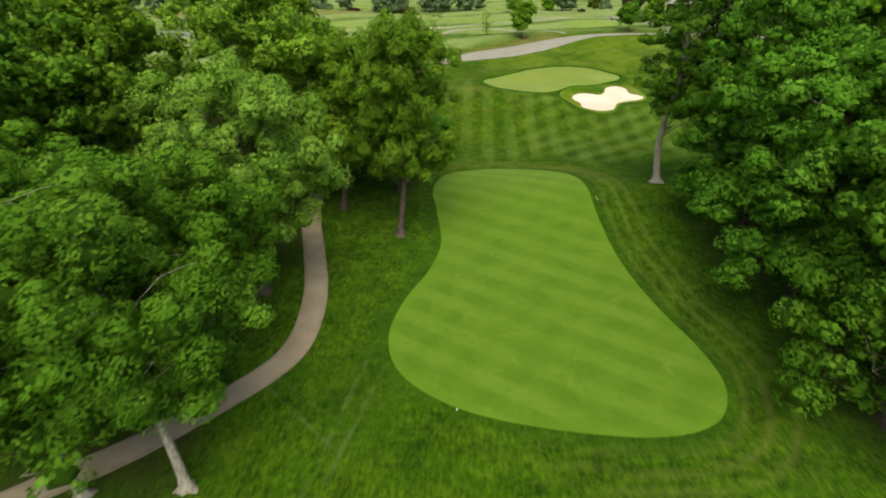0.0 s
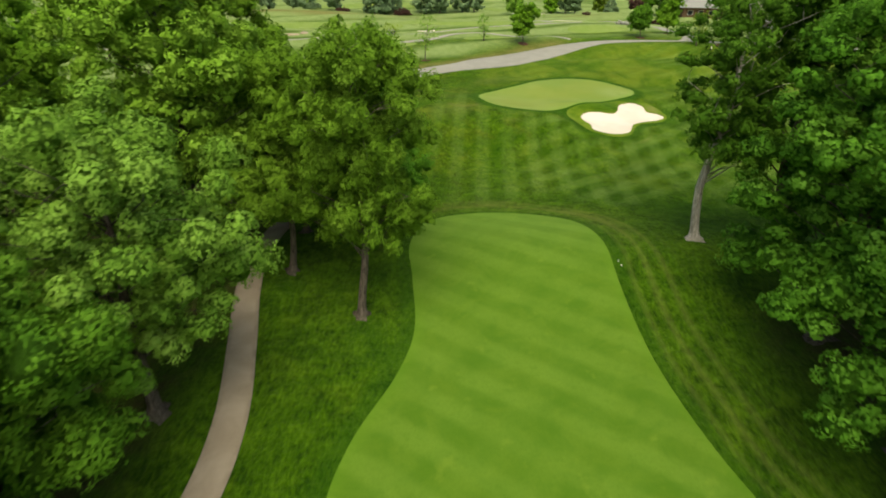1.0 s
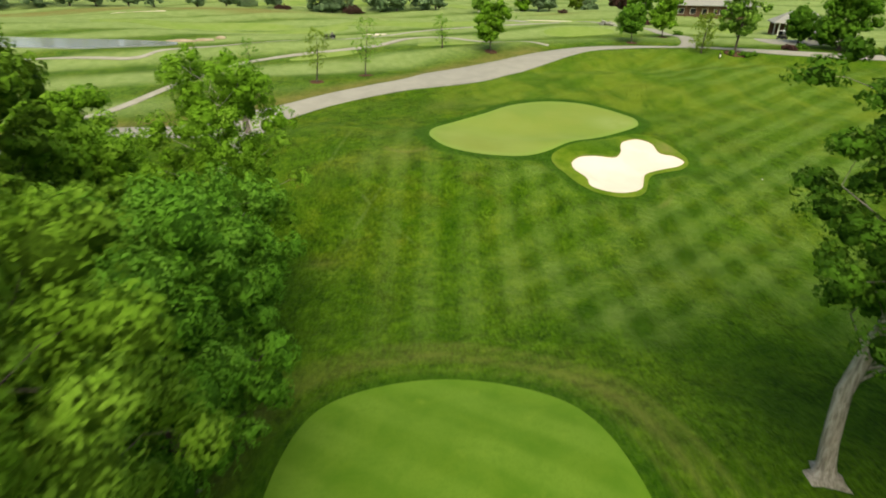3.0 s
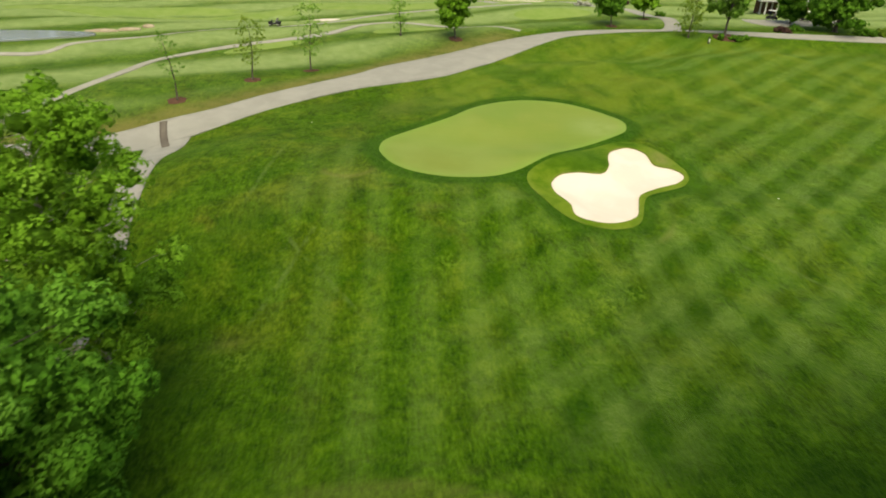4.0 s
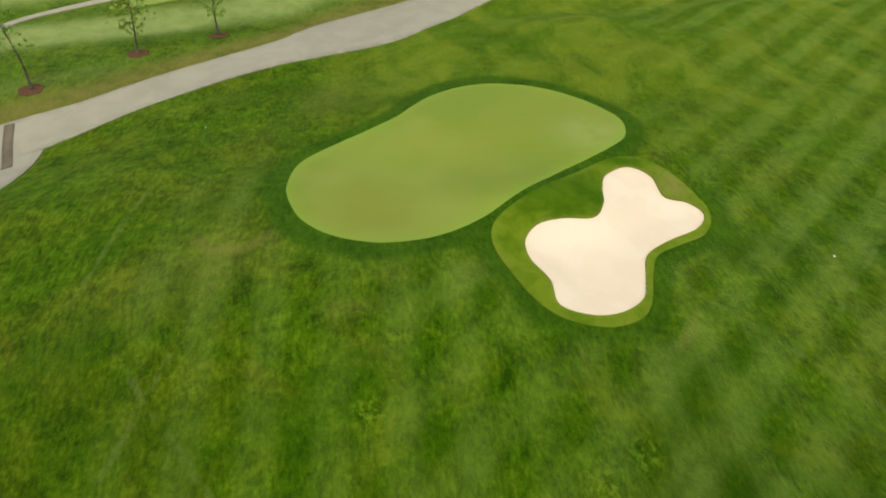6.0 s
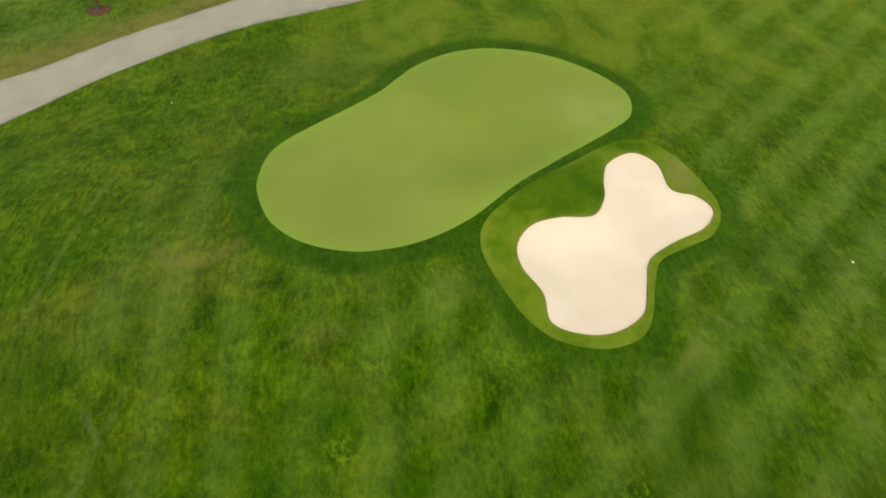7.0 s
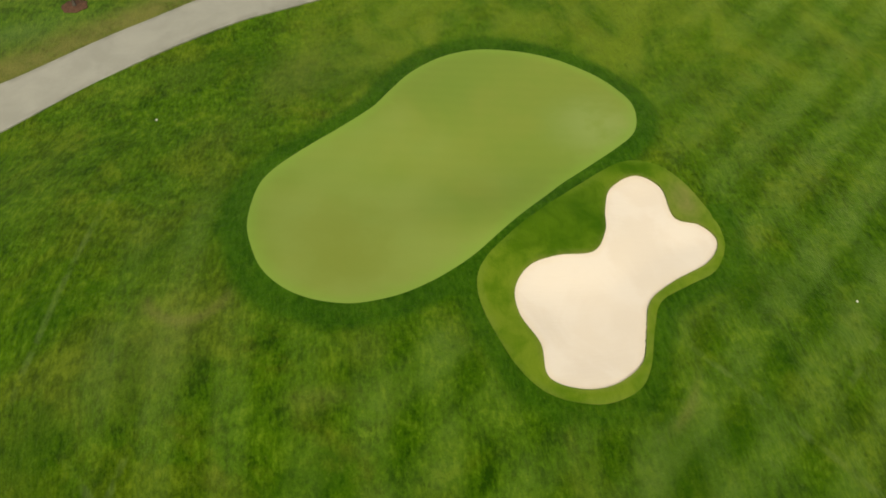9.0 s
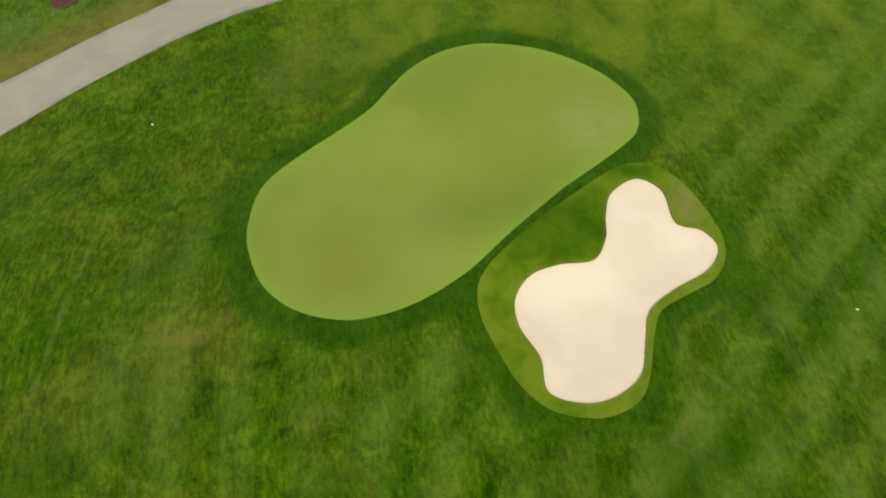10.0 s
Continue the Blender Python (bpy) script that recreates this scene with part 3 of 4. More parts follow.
    m, layers = len(out), {
        "rim": 1 - smooth_step(0.05, 0.55, rim),
        # where the bank's colour is darkened as slope shade
        "deep": np.clip(1.3 * np.exp(-((x - 27.8) / 5.2) ** 2 - ((y - 113.4) / 3.0) ** 2) + np.exp(-((x - 33.6) / 2.6) ** 2 - ((y - 117.6) / 0.9) ** 2), 0, 1),
        "straw": np.clip(np.exp(-((x - 37.2) / 0.9) ** 2 - ((y - 114.4) / 1.5) ** 2) + 0.3 * (1 - smooth_step(0.0, 0.25, sand_edge)), 0, 1)}
    # skirts into the soil and down to the sand
    for line in (APRON_LINE, BUNKER_LINE):
        base, c = len(out), len(line)
        lip = land(line[:, 0], line[:, 1]) + (0.03 if line is APRON_LINE else 0.06 - 0.03 * (1 - smooth_step(0, 0.6, np.maximum(edge_distance(APRON_LINE, line[:, 0], line[:, 1]), 0))))
        out += [(*p, h) for p, h in zip(line.tolist(), lip.tolist())] + [(*p, h - 0.4) for p, h in zip(line.tolist(), lip.tolist())]
        faces += [[base + a, base + (a + 1) % c, base + c + (a + 1) % c, base + c + a] for a in range(c)]
        layers = {key: np.concatenate([val, np.full(2 * c, 0.5 if key == "straw" else 0.0)]) for key, val in layers.items()}
    ob = mesh_object("bunker_apron", out, faces, APRON, smooth=True, layers=layers)
    return tagged(ob, "short lime turf round the bunker, painted darker on its shaded bank", "grass apron", kind="structure")


def ribbon(name, rows, material, label, category, lift, layers=None):
    """A paved surface over rows of points across the way, with real edges."""
    m = len(rows[0])
    verts, rim = [], []
    for row in rows:
        for k, v in enumerate(row):
            low = -0.25 if k in (0, m - 1) else 0.0
            a = 2 * (k - 1) / (m - 3) - 1
            verts.append((v[0], v[1], float(land(v[0], v[1])) + lift + (0.03 * (1 - a * a) if not low else low)))
            rim.append(1.0 if k in (0, 1, m - 2, m - 1) else 0.0)
    faces = [[r * m + c, r * m + c + 1, (r + 1) * m + c + 1, (r + 1) * m + c] for r in range(len(rows) - 1) for c in range(m - 1)]
    ob = mesh_object(name, verts, faces, material, layers={"rim": rim})
    return tagged(ob, label, category, kind="structure")


def between(name, one, other, material, label, category, lift=0.07, across=9):
    """A paved way between two edge lines with as many points each."""
    a, b = open_spline(one, 10), open_spline(other, 10)
    s = [0.0, *np.linspace(0, 1, across + 1), 1.0]
    return ribbon(name, [[p + (q - p) * t for t in s] for p, q in zip(a, b)], material, label, category, lift)


def strip(name, points, widths, material, label, category, lift=0.05, across=6):
    """A paved way along a smooth line; widths are given at even steps along it."""
    line = open_spline(points, 14)
    w = np.interp(np.linspace(0, 1, len(line)), np.linspace(0, 1, len(widths)), widths)
    along = np.gradient(line, axis=0)
    along /= np.linalg.norm(along, axis=1)[:, None]
    side = np.stack([-along[:, 1], along[:, 0]], 1)
    s = [-1.0, *np.linspace(-1, 1, across + 1), 1.0]
    return ribbon(name, [[p + q * t * half for t in s] for p, q, half in zip(line, side, w / 2)], material, label, category, lift)


ROAD_FAR = [(-48, 115.2), (-29, 127.3), (-20, 132.9), (-12.5, 135.6), (-5.2, 139.8), (-0.5, 142.7), (5, 146.6), (10.6, 152.8), (20, 158.7), (30.6, 165), (42, 170), (52, 171.8), (63, 171.2), (76, 166.6), (99, 163), (140, 158)]
ROAD_NEAR = [(-46, 111.5), (-27, 122.5), (-16.6, 128.0), (-10.5, 131.0), (-4.5, 134.5), (0.2, 137.4), (5.6, 140.2), (10.6, 141.9), (18, 144.9), (24.2, 150.6), (40.4, 164.2), (52, 168.0), (63, 168.2), (76, 163.9), (99, 160.3), (140, 155)]
ROAD_EDGE = open_spline([(-46, 117.0), (-29, 128.3), (-20, 133.9), (-12.5, 136.8), (-5.4, 141), (5, 147.8), (10, 153.8), (19.5, 160), (30, 166.5)], 4)


build_ground()
patch("tee_box", TEE_LINE, 0.03, TEE, "closely mown striped tee box of bright grass", "tee box", 1.0, rim=1.2)
patch("putting_green", GREEN_LINE, 0.03, GREEN, "smooth kidney-shaped putting green with a pale fringe", "putting green", 0.8, rim=0.9)
apron()
patch("sand_bunker", BUNKER_LINE, -0.06, SAND, "raked cream sand in a cloverleaf bunker", "sand bunker", 0.4, sink=0.28, rim=0.3)
strip("cart_path", [(-76, -8), (-58, -1), (-44, 7), (-34, 14), (-27, 19), (-22.5, 22.7), (-18.4, 26), (-13.9, 30.9), (-11.5, 34.5), (-10.8, 38.4), (-11.2, 44.2), (-12.7, 51), (-14.5, 58.5), (-15.4, 65), (-14.8, 73), (-13, 82), (-12.1, 91)],
      [2.1], PATH, "narrow tan asphalt cart path winding under the trees", "cart path", 0.05)
strip("path_fork", [(-12.1, 91), (-12.3, 98.5), (-13.2, 104), (-14.3, 110), (-15.9, 119), (-17.2, 128.5)], [2.1, 2.1, 2.2, 2.5, 3.2, 5.2], ROAD, "pale end of the cart path where it joins the road", "cart path", 0.05)
between("service_road", ROAD_FAR, ROAD_NEAR, ROAD, "wide pale concrete road curving behind the green", "road")
strip("road_patch", [(-18.9, 133.0), (-18.1, 129.9), (-16.8, 126.4)], [0.9], paving("dark_asphalt", (0.12, 0.105, 0.085), (0.17, 0.15, 0.12)), "dark asphalt patch across the pale road", "road patch", 0.115, 3)
strip("road_patch", [(-14.5, 103.0), (-13.2, 102.9), (-11.9, 102.7)], [1.1], bpy.data.materials["dark_asphalt"], "dark asphalt patch across the cart path", "road patch", 0.095, 3)
strip("road_branch", [(62.5, 170), (66, 176), (67, 184), (64.5, 193), (60, 204), (46, 216), (24, 226)], [3.2, 3, 3, 2.6], ROAD, "pale concrete side road towards the far holes", "road", 0.05)
strip("near_path", [(-60, 108), (-46, 118), (-38, 130), (-33.5, 139), (-30.3, 145.4), (-26.6, 154.8), (-23, 158.8), (-16.8, 162.4), (-8.4, 165.6), (-0.8, 169.5), (4.6, 175.6), (10, 178.5), (18, 177.5), (26, 174.6), (34, 170)],
      [1.5, 1.5, 1.5, 1.3, 1.1], FAR_PATH, "thin pale concrete path across the far course", "path", 0.06, 4)
strip("pond_path", [(-90, 157), (-54, 158.4), (-45, 159.2), (-41.5, 162.8), (-37, 165), (-30.2, 167.4), (-26, 171.8), (-21.5, 175.4), (-13.9, 176), (-9.4, 180.6), (0.3, 187), (8, 192.5), (20, 197.5), (44, 205)],
      [1.1], FAR_PATH, "thin pale concrete path beside the pond", "path", 0.06, 4)


# ---- trees ----
def tube(verts, faces, line, radii, sides=7, flare=0.0, seed=0):
    """A tapered limb along a line of points."""
    base, rnd = len(verts), random.Random(seed)
    line = [Vector(p) for p in line]
    phase = [rnd.uniform(0, 6.28) for _ in range(3)]
    for k, (p, r) in enumerate(zip(line, radii)):
        way = (line[min(k + 1, len(line) - 1)] - line[max(k - 1, 0)]).normalized()
        a = way.orthogonal().normalized() if abs(way.z) < 0.9 else way.cross(Vector((0, 1, 0))).normalized()
        b = way.cross(a)
        for s in range(sides):
            t = 2 * math.pi * s / sides
            rr = r * (1 + flare * max(0, 1 - k * 0.9) * (0.35 + 0.35 * math.sin(3 * t + phase[0]) + 0.3 * math.sin(5 * t + phase[1])))
            verts.append(tuple(p + (a * math.cos(t) + b * math.sin(t)) * rr))
    for k in range(len(line) - 1):
        for s in range(sides):
            u = (s + 1) % sides
            faces.append((base + k * sides + s, base + k * sides + u, base + (k + 1) * sides + u, base + (k + 1) * sides + s))
    faces.append(tuple(base + (len(line) - 1) * sides + s for s in range(sides)))


def lump():
    """A ball of twenty triangles: corner directions and faces."""
    bm = bmesh.new()
    bmesh.ops.create_icosphere(bm, subdivisions=1, radius=1.0)
    bm.verts.index_update()
    verts, faces = np.array([v.co[:] for v in bm.verts]), np.array([[v.index for v in f.verts] for f in bm.faces])
    bm.free()
    return verts, faces


LUMP, LUMP_FACES = lump()


def leaf_cloud(rng, centres, radii, per, size, flat=0.95, core=0.8):
    """Small three-cornered leaves over the knobbly shell of each puff. Returns arrays of vertices, faces, a tone, soft normals, and what is inner mass."""
    n, each = len(centres), 24
    knobs = max(3, round(per * 2.2 / each))
    # knobs spread evenly over the upper two thirds of the puff
    k = np.arange(knobs)
    high = 1 - 1.5 * (k + 0.5) / knobs
    turn = k * 2.399963 + rng.uniform(0, 6.28, (n, 1))
    flank = np.sqrt(np.maximum(0, 1 - high ** 2))
    d = np.stack([flank * np.cos(turn), flank * np.sin(turn), np.broadcast_to(high, turn.shape)], -1)[:, :, None] + rng.normal(size=(n, knobs, 1, 3)) * 0.16
    d /= np.linalg.norm(d, axis=-1, keepdims=True)
    shape = rng.uniform(0.82, 1.2, (n, 1, 1, 3)) * np.array((1, 1, flat))
    reach = rng.uniform(0.62, 0.88, (n, knobs, 1, 1))
    knob = rng.uniform(0.24, 0.40, (n, knobs, 1, 1))
    ball = rng.normal(size=(n, knobs, each, 3)) + d * 0.9 + np.array((0, 0, 0.35))
    ball /= np.linalg.norm(ball, axis=-1, keepdims=True)
    u = rng.uniform(0.80, 1.12, (n, knobs, each, 1))
    off = d * reach + ball * u * knob
    p = centres[:, None, None] + off * radii[:, None, None, None] * shape
    out = off / (np.linalg.norm(off, axis=-1, keepdims=True) + 1e-9)
    normal = ball * 0.8 + out * 0.4 + rng.normal(size=p.shape) * 0.38
    normal /= np.linalg.norm(normal, axis=-1, keepdims=True)
    side = np.cross(normal, rng.normal(size=p.shape))
    side /= np.linalg.norm(side, axis=-1, keepdims=True) + 1e-9
    other = np.cross(normal, side)
    length = size * rng.uniform(0.65, 1.3, u.shape)
    width = length * rng.uniform(0.6, 0.95, u.shape)
    droop = np.array((0, 0, -0.15)) * length
    v = np.stack([p - side * length * 0.5 - other * width * 0.5, p + side * length * 0.5 + droop, p - side * length * 0.5 + other * width * 0.5], 3).reshape(-1, 3)
    tone = rng.uniform(0, 1, (n, 1, 1))
    # tone is random in part, and lightened outwards to paint light on the knobs
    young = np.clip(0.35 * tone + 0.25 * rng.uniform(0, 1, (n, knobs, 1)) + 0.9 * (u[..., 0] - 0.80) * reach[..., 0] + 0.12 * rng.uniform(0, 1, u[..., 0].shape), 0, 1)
    soft = np.repeat((ball * 0.6 + out * 0.9 + normal * 0.15).reshape(-1, 3), 3, 0)
    f, young = np.arange(len(v)).reshape(-1, 3), np.repeat(young.ravel(), 3)
    if not core:
        return v, f, young, soft, np.zeros(len(v))
    # a solid core in each puff, darkened in colour as shade between leaves
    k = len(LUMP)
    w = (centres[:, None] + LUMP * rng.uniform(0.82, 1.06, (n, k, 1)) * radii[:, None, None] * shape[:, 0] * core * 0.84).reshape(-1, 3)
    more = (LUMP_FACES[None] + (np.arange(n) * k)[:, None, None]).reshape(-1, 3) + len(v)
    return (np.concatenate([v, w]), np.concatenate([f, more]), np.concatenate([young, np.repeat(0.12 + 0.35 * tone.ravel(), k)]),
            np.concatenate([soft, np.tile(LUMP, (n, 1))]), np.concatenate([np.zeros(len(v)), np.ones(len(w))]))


def leaf_object(name, v, f, material, parent, spray=None, soft=None, inner=None):
    me = bpy.data.meshes.new(name)
    me.vertices.add(len(v))
    me.vertices.foreach_set("co", v.astype(np.float32).ravel())
    me.loops.add(f.size)
    me.loops.foreach_set("vertex_index", f.astype(np.int32).ravel())
    me.polygons.add(len(f))
    me.polygons.foreach_set("loop_start", np.arange(len(f), dtype=np.int32) * f.shape[1])
    me.materials.append(material)
    if spray is not None:
        me.attributes.new("spray", "FLOAT", "POINT").data.foreach_set("value", spray.astype(np.float32))
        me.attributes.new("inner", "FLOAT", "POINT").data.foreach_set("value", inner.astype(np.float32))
    me.update(calc_edges=True)
    if soft is not None:
        me.normals_split_custom_set_from_vertices(soft / (np.linalg.norm(soft, axis=1, keepdims=True) + 1e-9))
    ob = new(name, me)
    ob.parent = parent
    return ob


def tree(x, y, height, radius, bare, seed, leaf, bark_mat, label, trunk=0.45, boughs=30, puffs=11, per=52, size=0.25, lean=(0, 0), fill=1.0, puff=1.05, core=0.8, top=0.8, low=0.72, extra=(), name="tree", z=None, flare=1.0, flat=0.95):
    """A broadleaf tree: a flared trunk, limbs to every bough, and a crown of many small leaves in uneven billows."""
    rng, rnd = np.random.default_rng(seed), random.Random(seed)
    root = tagged(new(name), label, "tree")
    root.location = (x, y, float(land(x, y)) - 0.05 if z is None else z)
    tv, tf = [], []
    axis = lambda h: Vector((lean[0] * (h / height) ** 2 + 0.25 * math.sin(h * 0.5 + seed), lean[1] * (h / height) ** 2 + 0.25 * math.cos(h * 0.4 + seed * 2), h))
    hs = [0.0, 0.35, 0.9, 2.0] + [2.0 + (height * 0.86 - 2.0) * k / 7 for k in range(1, 8)]
    rs = [trunk * (1.75 if h < 0.1 else 1.25 if h < 0.5 else 1.05 if h < 1 else 1.0) * max(0.08, 1 - (h / height) ** 1.25) for h in hs]
    start = axis(0)
    tube(tv, tf, [axis(h) - Vector((start.x, start.y, 0)) for h in hs], rs, 12, flare, seed)
    mesh_object("trunk", tv, tf, bark_mat, root, smooth=True)
    centres, radii = [], []
    for k in range(boughs):
        lv, lf = [], []
        u = (k + 0.5) / boughs
        h = bare + (height - bare) * (0.06 + 0.90 * u)
        # wide in the lower half, rounded above
        spread = radius * min(1.0, low + 0.9 * u) * math.sqrt(max(0.03, 1 - max(0.0, (u - 0.30) / 0.72) ** 2 * top))
        t = k * 2.399963 + rnd.uniform(-0.5, 0.5)
        r = spread * (rnd.uniform(0.45, 0.86) if k % 5 else rnd.uniform(0.1, 0.4))
        br = radius * rnd.uniform(0.26, 0.40)
        c = axis(h) - Vector((start.x, start.y, 0)) + Vector((math.cos(t) * r, math.sin(t) * r, rnd.uniform(-0.4, 0.4)))
        if k < len(extra):
            c, br = Vector(extra[k]), 1.6
            h, r = c.z, math.hypot(c.x, c.y)
        foot = axis(max(bare * 0.75, h - r * 0.75)) - Vector((start.x, start.y, 0))
        mid = foot.lerp(c, 0.5) + Vector((rnd.uniform(-0.3, 0.3), rnd.uniform(-0.3, 0.3), 0.08 * r))
        tube(lv, lf, [foot, foot.lerp(mid, 0.5), mid, mid.lerp(c, 0.5), c], [trunk * 0.26 * (1 - 0.6 * u), trunk * 0.19 * (1 - 0.6 * u), trunk * 0.13 * (1 - 0.6 * u), trunk * 0.07, 0.02], 6, 0, seed + k)
        m = max(3, int(puffs * fill * rnd.uniform(0.7, 1.3)))
        d = rng.normal(size=(m, 3))
        d[:, 2] = np.abs(d[:, 2]) * 0.9 - 0.3
        d /= np.linalg.norm(d, axis=1, keepdims=True)
        pc = np.array(c) + d * br * rng.uniform(0.60, 1.0, (m, 1)) * np.array((1.1, 1.1, 0.85))
        centres.append(pc)
        radii.append(puff * (0.70 + 0.75 * rng.uniform(0, 1, m) ** 1.3))
        for q in pc[::4]:
            tube(lv, lf, [c, c.lerp(Vector(q), 0.5) + Vector((0, 0, 0.15)), Vector(q)], [trunk * 0.07, trunk * 0.045, 0.012], 4, 0, seed)
        mesh_object("limb", lv, lf, bark_mat, root, smooth=True)
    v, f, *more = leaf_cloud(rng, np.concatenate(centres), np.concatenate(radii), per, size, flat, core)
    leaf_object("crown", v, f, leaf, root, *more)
    return root


BROAD = "tall broadleaf tree with a full billowing green crown"
full = dict(boughs=38, puffs=5, per=110, size=0.25, puff=1.1)
near = dict(puffs=4, per=320, size=0.165, puff=1.02)
fine = dict(puffs=6, per=250, size=0.13, puff=0.80)
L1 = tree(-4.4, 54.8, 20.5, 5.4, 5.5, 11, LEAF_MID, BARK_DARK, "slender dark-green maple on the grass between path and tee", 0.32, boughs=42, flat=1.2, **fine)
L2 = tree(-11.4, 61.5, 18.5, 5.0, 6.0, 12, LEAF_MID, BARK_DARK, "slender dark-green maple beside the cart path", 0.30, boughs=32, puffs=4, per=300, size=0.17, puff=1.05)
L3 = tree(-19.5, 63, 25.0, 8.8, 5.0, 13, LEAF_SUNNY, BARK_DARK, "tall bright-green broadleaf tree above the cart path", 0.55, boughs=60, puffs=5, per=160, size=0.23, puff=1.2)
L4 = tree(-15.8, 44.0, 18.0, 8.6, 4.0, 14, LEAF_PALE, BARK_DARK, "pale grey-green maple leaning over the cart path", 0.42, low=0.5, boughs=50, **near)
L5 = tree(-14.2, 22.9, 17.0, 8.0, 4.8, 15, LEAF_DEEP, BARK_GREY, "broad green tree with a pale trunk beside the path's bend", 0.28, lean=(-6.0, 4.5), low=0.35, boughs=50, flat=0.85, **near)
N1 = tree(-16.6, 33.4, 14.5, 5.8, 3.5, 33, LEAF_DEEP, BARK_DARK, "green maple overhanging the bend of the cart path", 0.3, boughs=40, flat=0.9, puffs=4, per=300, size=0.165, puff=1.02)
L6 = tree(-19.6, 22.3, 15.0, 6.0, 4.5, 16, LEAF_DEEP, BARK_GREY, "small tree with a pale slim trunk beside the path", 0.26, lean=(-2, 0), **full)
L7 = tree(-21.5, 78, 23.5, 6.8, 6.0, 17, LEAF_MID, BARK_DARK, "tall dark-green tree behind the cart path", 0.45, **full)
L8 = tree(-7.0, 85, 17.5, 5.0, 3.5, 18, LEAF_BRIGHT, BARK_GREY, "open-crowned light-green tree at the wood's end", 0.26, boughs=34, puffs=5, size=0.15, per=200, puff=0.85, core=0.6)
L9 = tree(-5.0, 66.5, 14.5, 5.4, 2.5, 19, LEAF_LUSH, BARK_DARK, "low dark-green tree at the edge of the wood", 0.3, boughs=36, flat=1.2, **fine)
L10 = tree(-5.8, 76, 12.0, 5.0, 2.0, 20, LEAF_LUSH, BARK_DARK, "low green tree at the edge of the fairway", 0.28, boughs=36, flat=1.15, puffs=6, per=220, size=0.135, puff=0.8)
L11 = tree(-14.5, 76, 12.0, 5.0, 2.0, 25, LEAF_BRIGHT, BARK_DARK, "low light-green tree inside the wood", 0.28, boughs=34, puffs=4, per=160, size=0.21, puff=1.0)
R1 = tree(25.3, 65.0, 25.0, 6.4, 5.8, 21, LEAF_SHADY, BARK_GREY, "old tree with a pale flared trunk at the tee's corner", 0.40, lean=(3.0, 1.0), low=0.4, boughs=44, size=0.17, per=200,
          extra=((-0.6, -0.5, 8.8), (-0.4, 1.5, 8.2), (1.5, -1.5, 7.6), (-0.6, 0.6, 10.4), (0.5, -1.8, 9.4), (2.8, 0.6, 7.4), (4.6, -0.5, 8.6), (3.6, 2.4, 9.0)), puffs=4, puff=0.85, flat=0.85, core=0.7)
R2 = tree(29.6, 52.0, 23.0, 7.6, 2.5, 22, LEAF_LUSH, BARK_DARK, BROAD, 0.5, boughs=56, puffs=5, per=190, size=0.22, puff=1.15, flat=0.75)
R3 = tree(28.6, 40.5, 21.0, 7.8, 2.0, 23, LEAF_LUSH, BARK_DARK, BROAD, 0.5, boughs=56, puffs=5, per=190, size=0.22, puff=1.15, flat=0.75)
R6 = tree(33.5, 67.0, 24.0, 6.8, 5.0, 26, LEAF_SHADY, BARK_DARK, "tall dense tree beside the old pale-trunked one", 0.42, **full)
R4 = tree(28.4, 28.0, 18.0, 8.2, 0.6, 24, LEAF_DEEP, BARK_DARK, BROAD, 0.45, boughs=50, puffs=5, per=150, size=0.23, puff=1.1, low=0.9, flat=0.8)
B1 = tree(-35, 44, 23.0, 9.0, 4.0, 31, LEAF_DEEP, BARK_DARK, BROAD, 0.5, boughs=46, puffs=5, per=85, size=0.33, puff=1.25)
B2 = tree(-40.5, 66, 24.0, 9.0, 4.0, 32, LEAF_BRIGHT, BARK_DARK, BROAD, 0.5, boughs=46, puffs=5, per=85, size=0.33, puff=1.25)
for source, spots in ((B1, [(-56, 52, 200), (41, 60, 100), (40, 34, 210)]), (B2, [(-54, 92, 30), (-46, 32, 300), (41, 47, 140), (-34, 26, 120)]), (L7, [(-29, 52, 260)]), (L6, [(-25, 34, 60)]),
                      (L11, [(-18, 88, 15), (-24, 96, 200), (-12, 70, 300), (-30, 88, 120)])):
    for px, py, turn in spots:
        copy_thing(source, pose(px, py, float(land(px, py)) - 0.05, 0, 0, turn))


# ---- water, far turf and far bunkers ----
def water():
    m = Nodes("pond_water", 0.08, 0.5)
    m.bsdf.inputs["Metallic"].default_value = 0.0
    return m.colour(m.mix(m.noise(0.2), (0.24, 0.27, 0.27), (0.32, 0.35, 0.35))).bump(m.noise(3.0, 3, m.mapped((1, 2.5, 1))), 0.02, 0.25).mat


def pond():
    line = closed_spline([(-86, 170), (-70, 165.5), (-58, 164.4), (-52.5, 166.0), (-47.5, 168.4), (-43.2, 170.4), (-41.8, 172.2), (-43.5, 174.4), (-48, 176.0), (-54, 177.5), (-62, 178.2), (-74, 180), (-86, 181)])
    level = POND_LEVEL
    n = len(line)
    centre = line.mean(0)
    inner = [(*(centre + (p - centre) * 0.5), level) for p in line]
    verts = [(*p, level) for p in line] + inner + [(*centre, level)] + [(*p, level - 1.0) for p in line]
    faces = [[a, (a + 1) % n, n + (a + 1) % n, n + a] for a in range(n)] + [[n + a, n + (a + 1) % n, 2 * n] for a in range(n)] + [[a, (a + 1) % n, 2 * n + 1 + (a + 1) % n, 2 * n + 1 + a] for a in range(n)]
    tagged(mesh_object("pond", verts, faces, water()), "small grey pond with a stony bank", "pond", kind="structure")


pond()


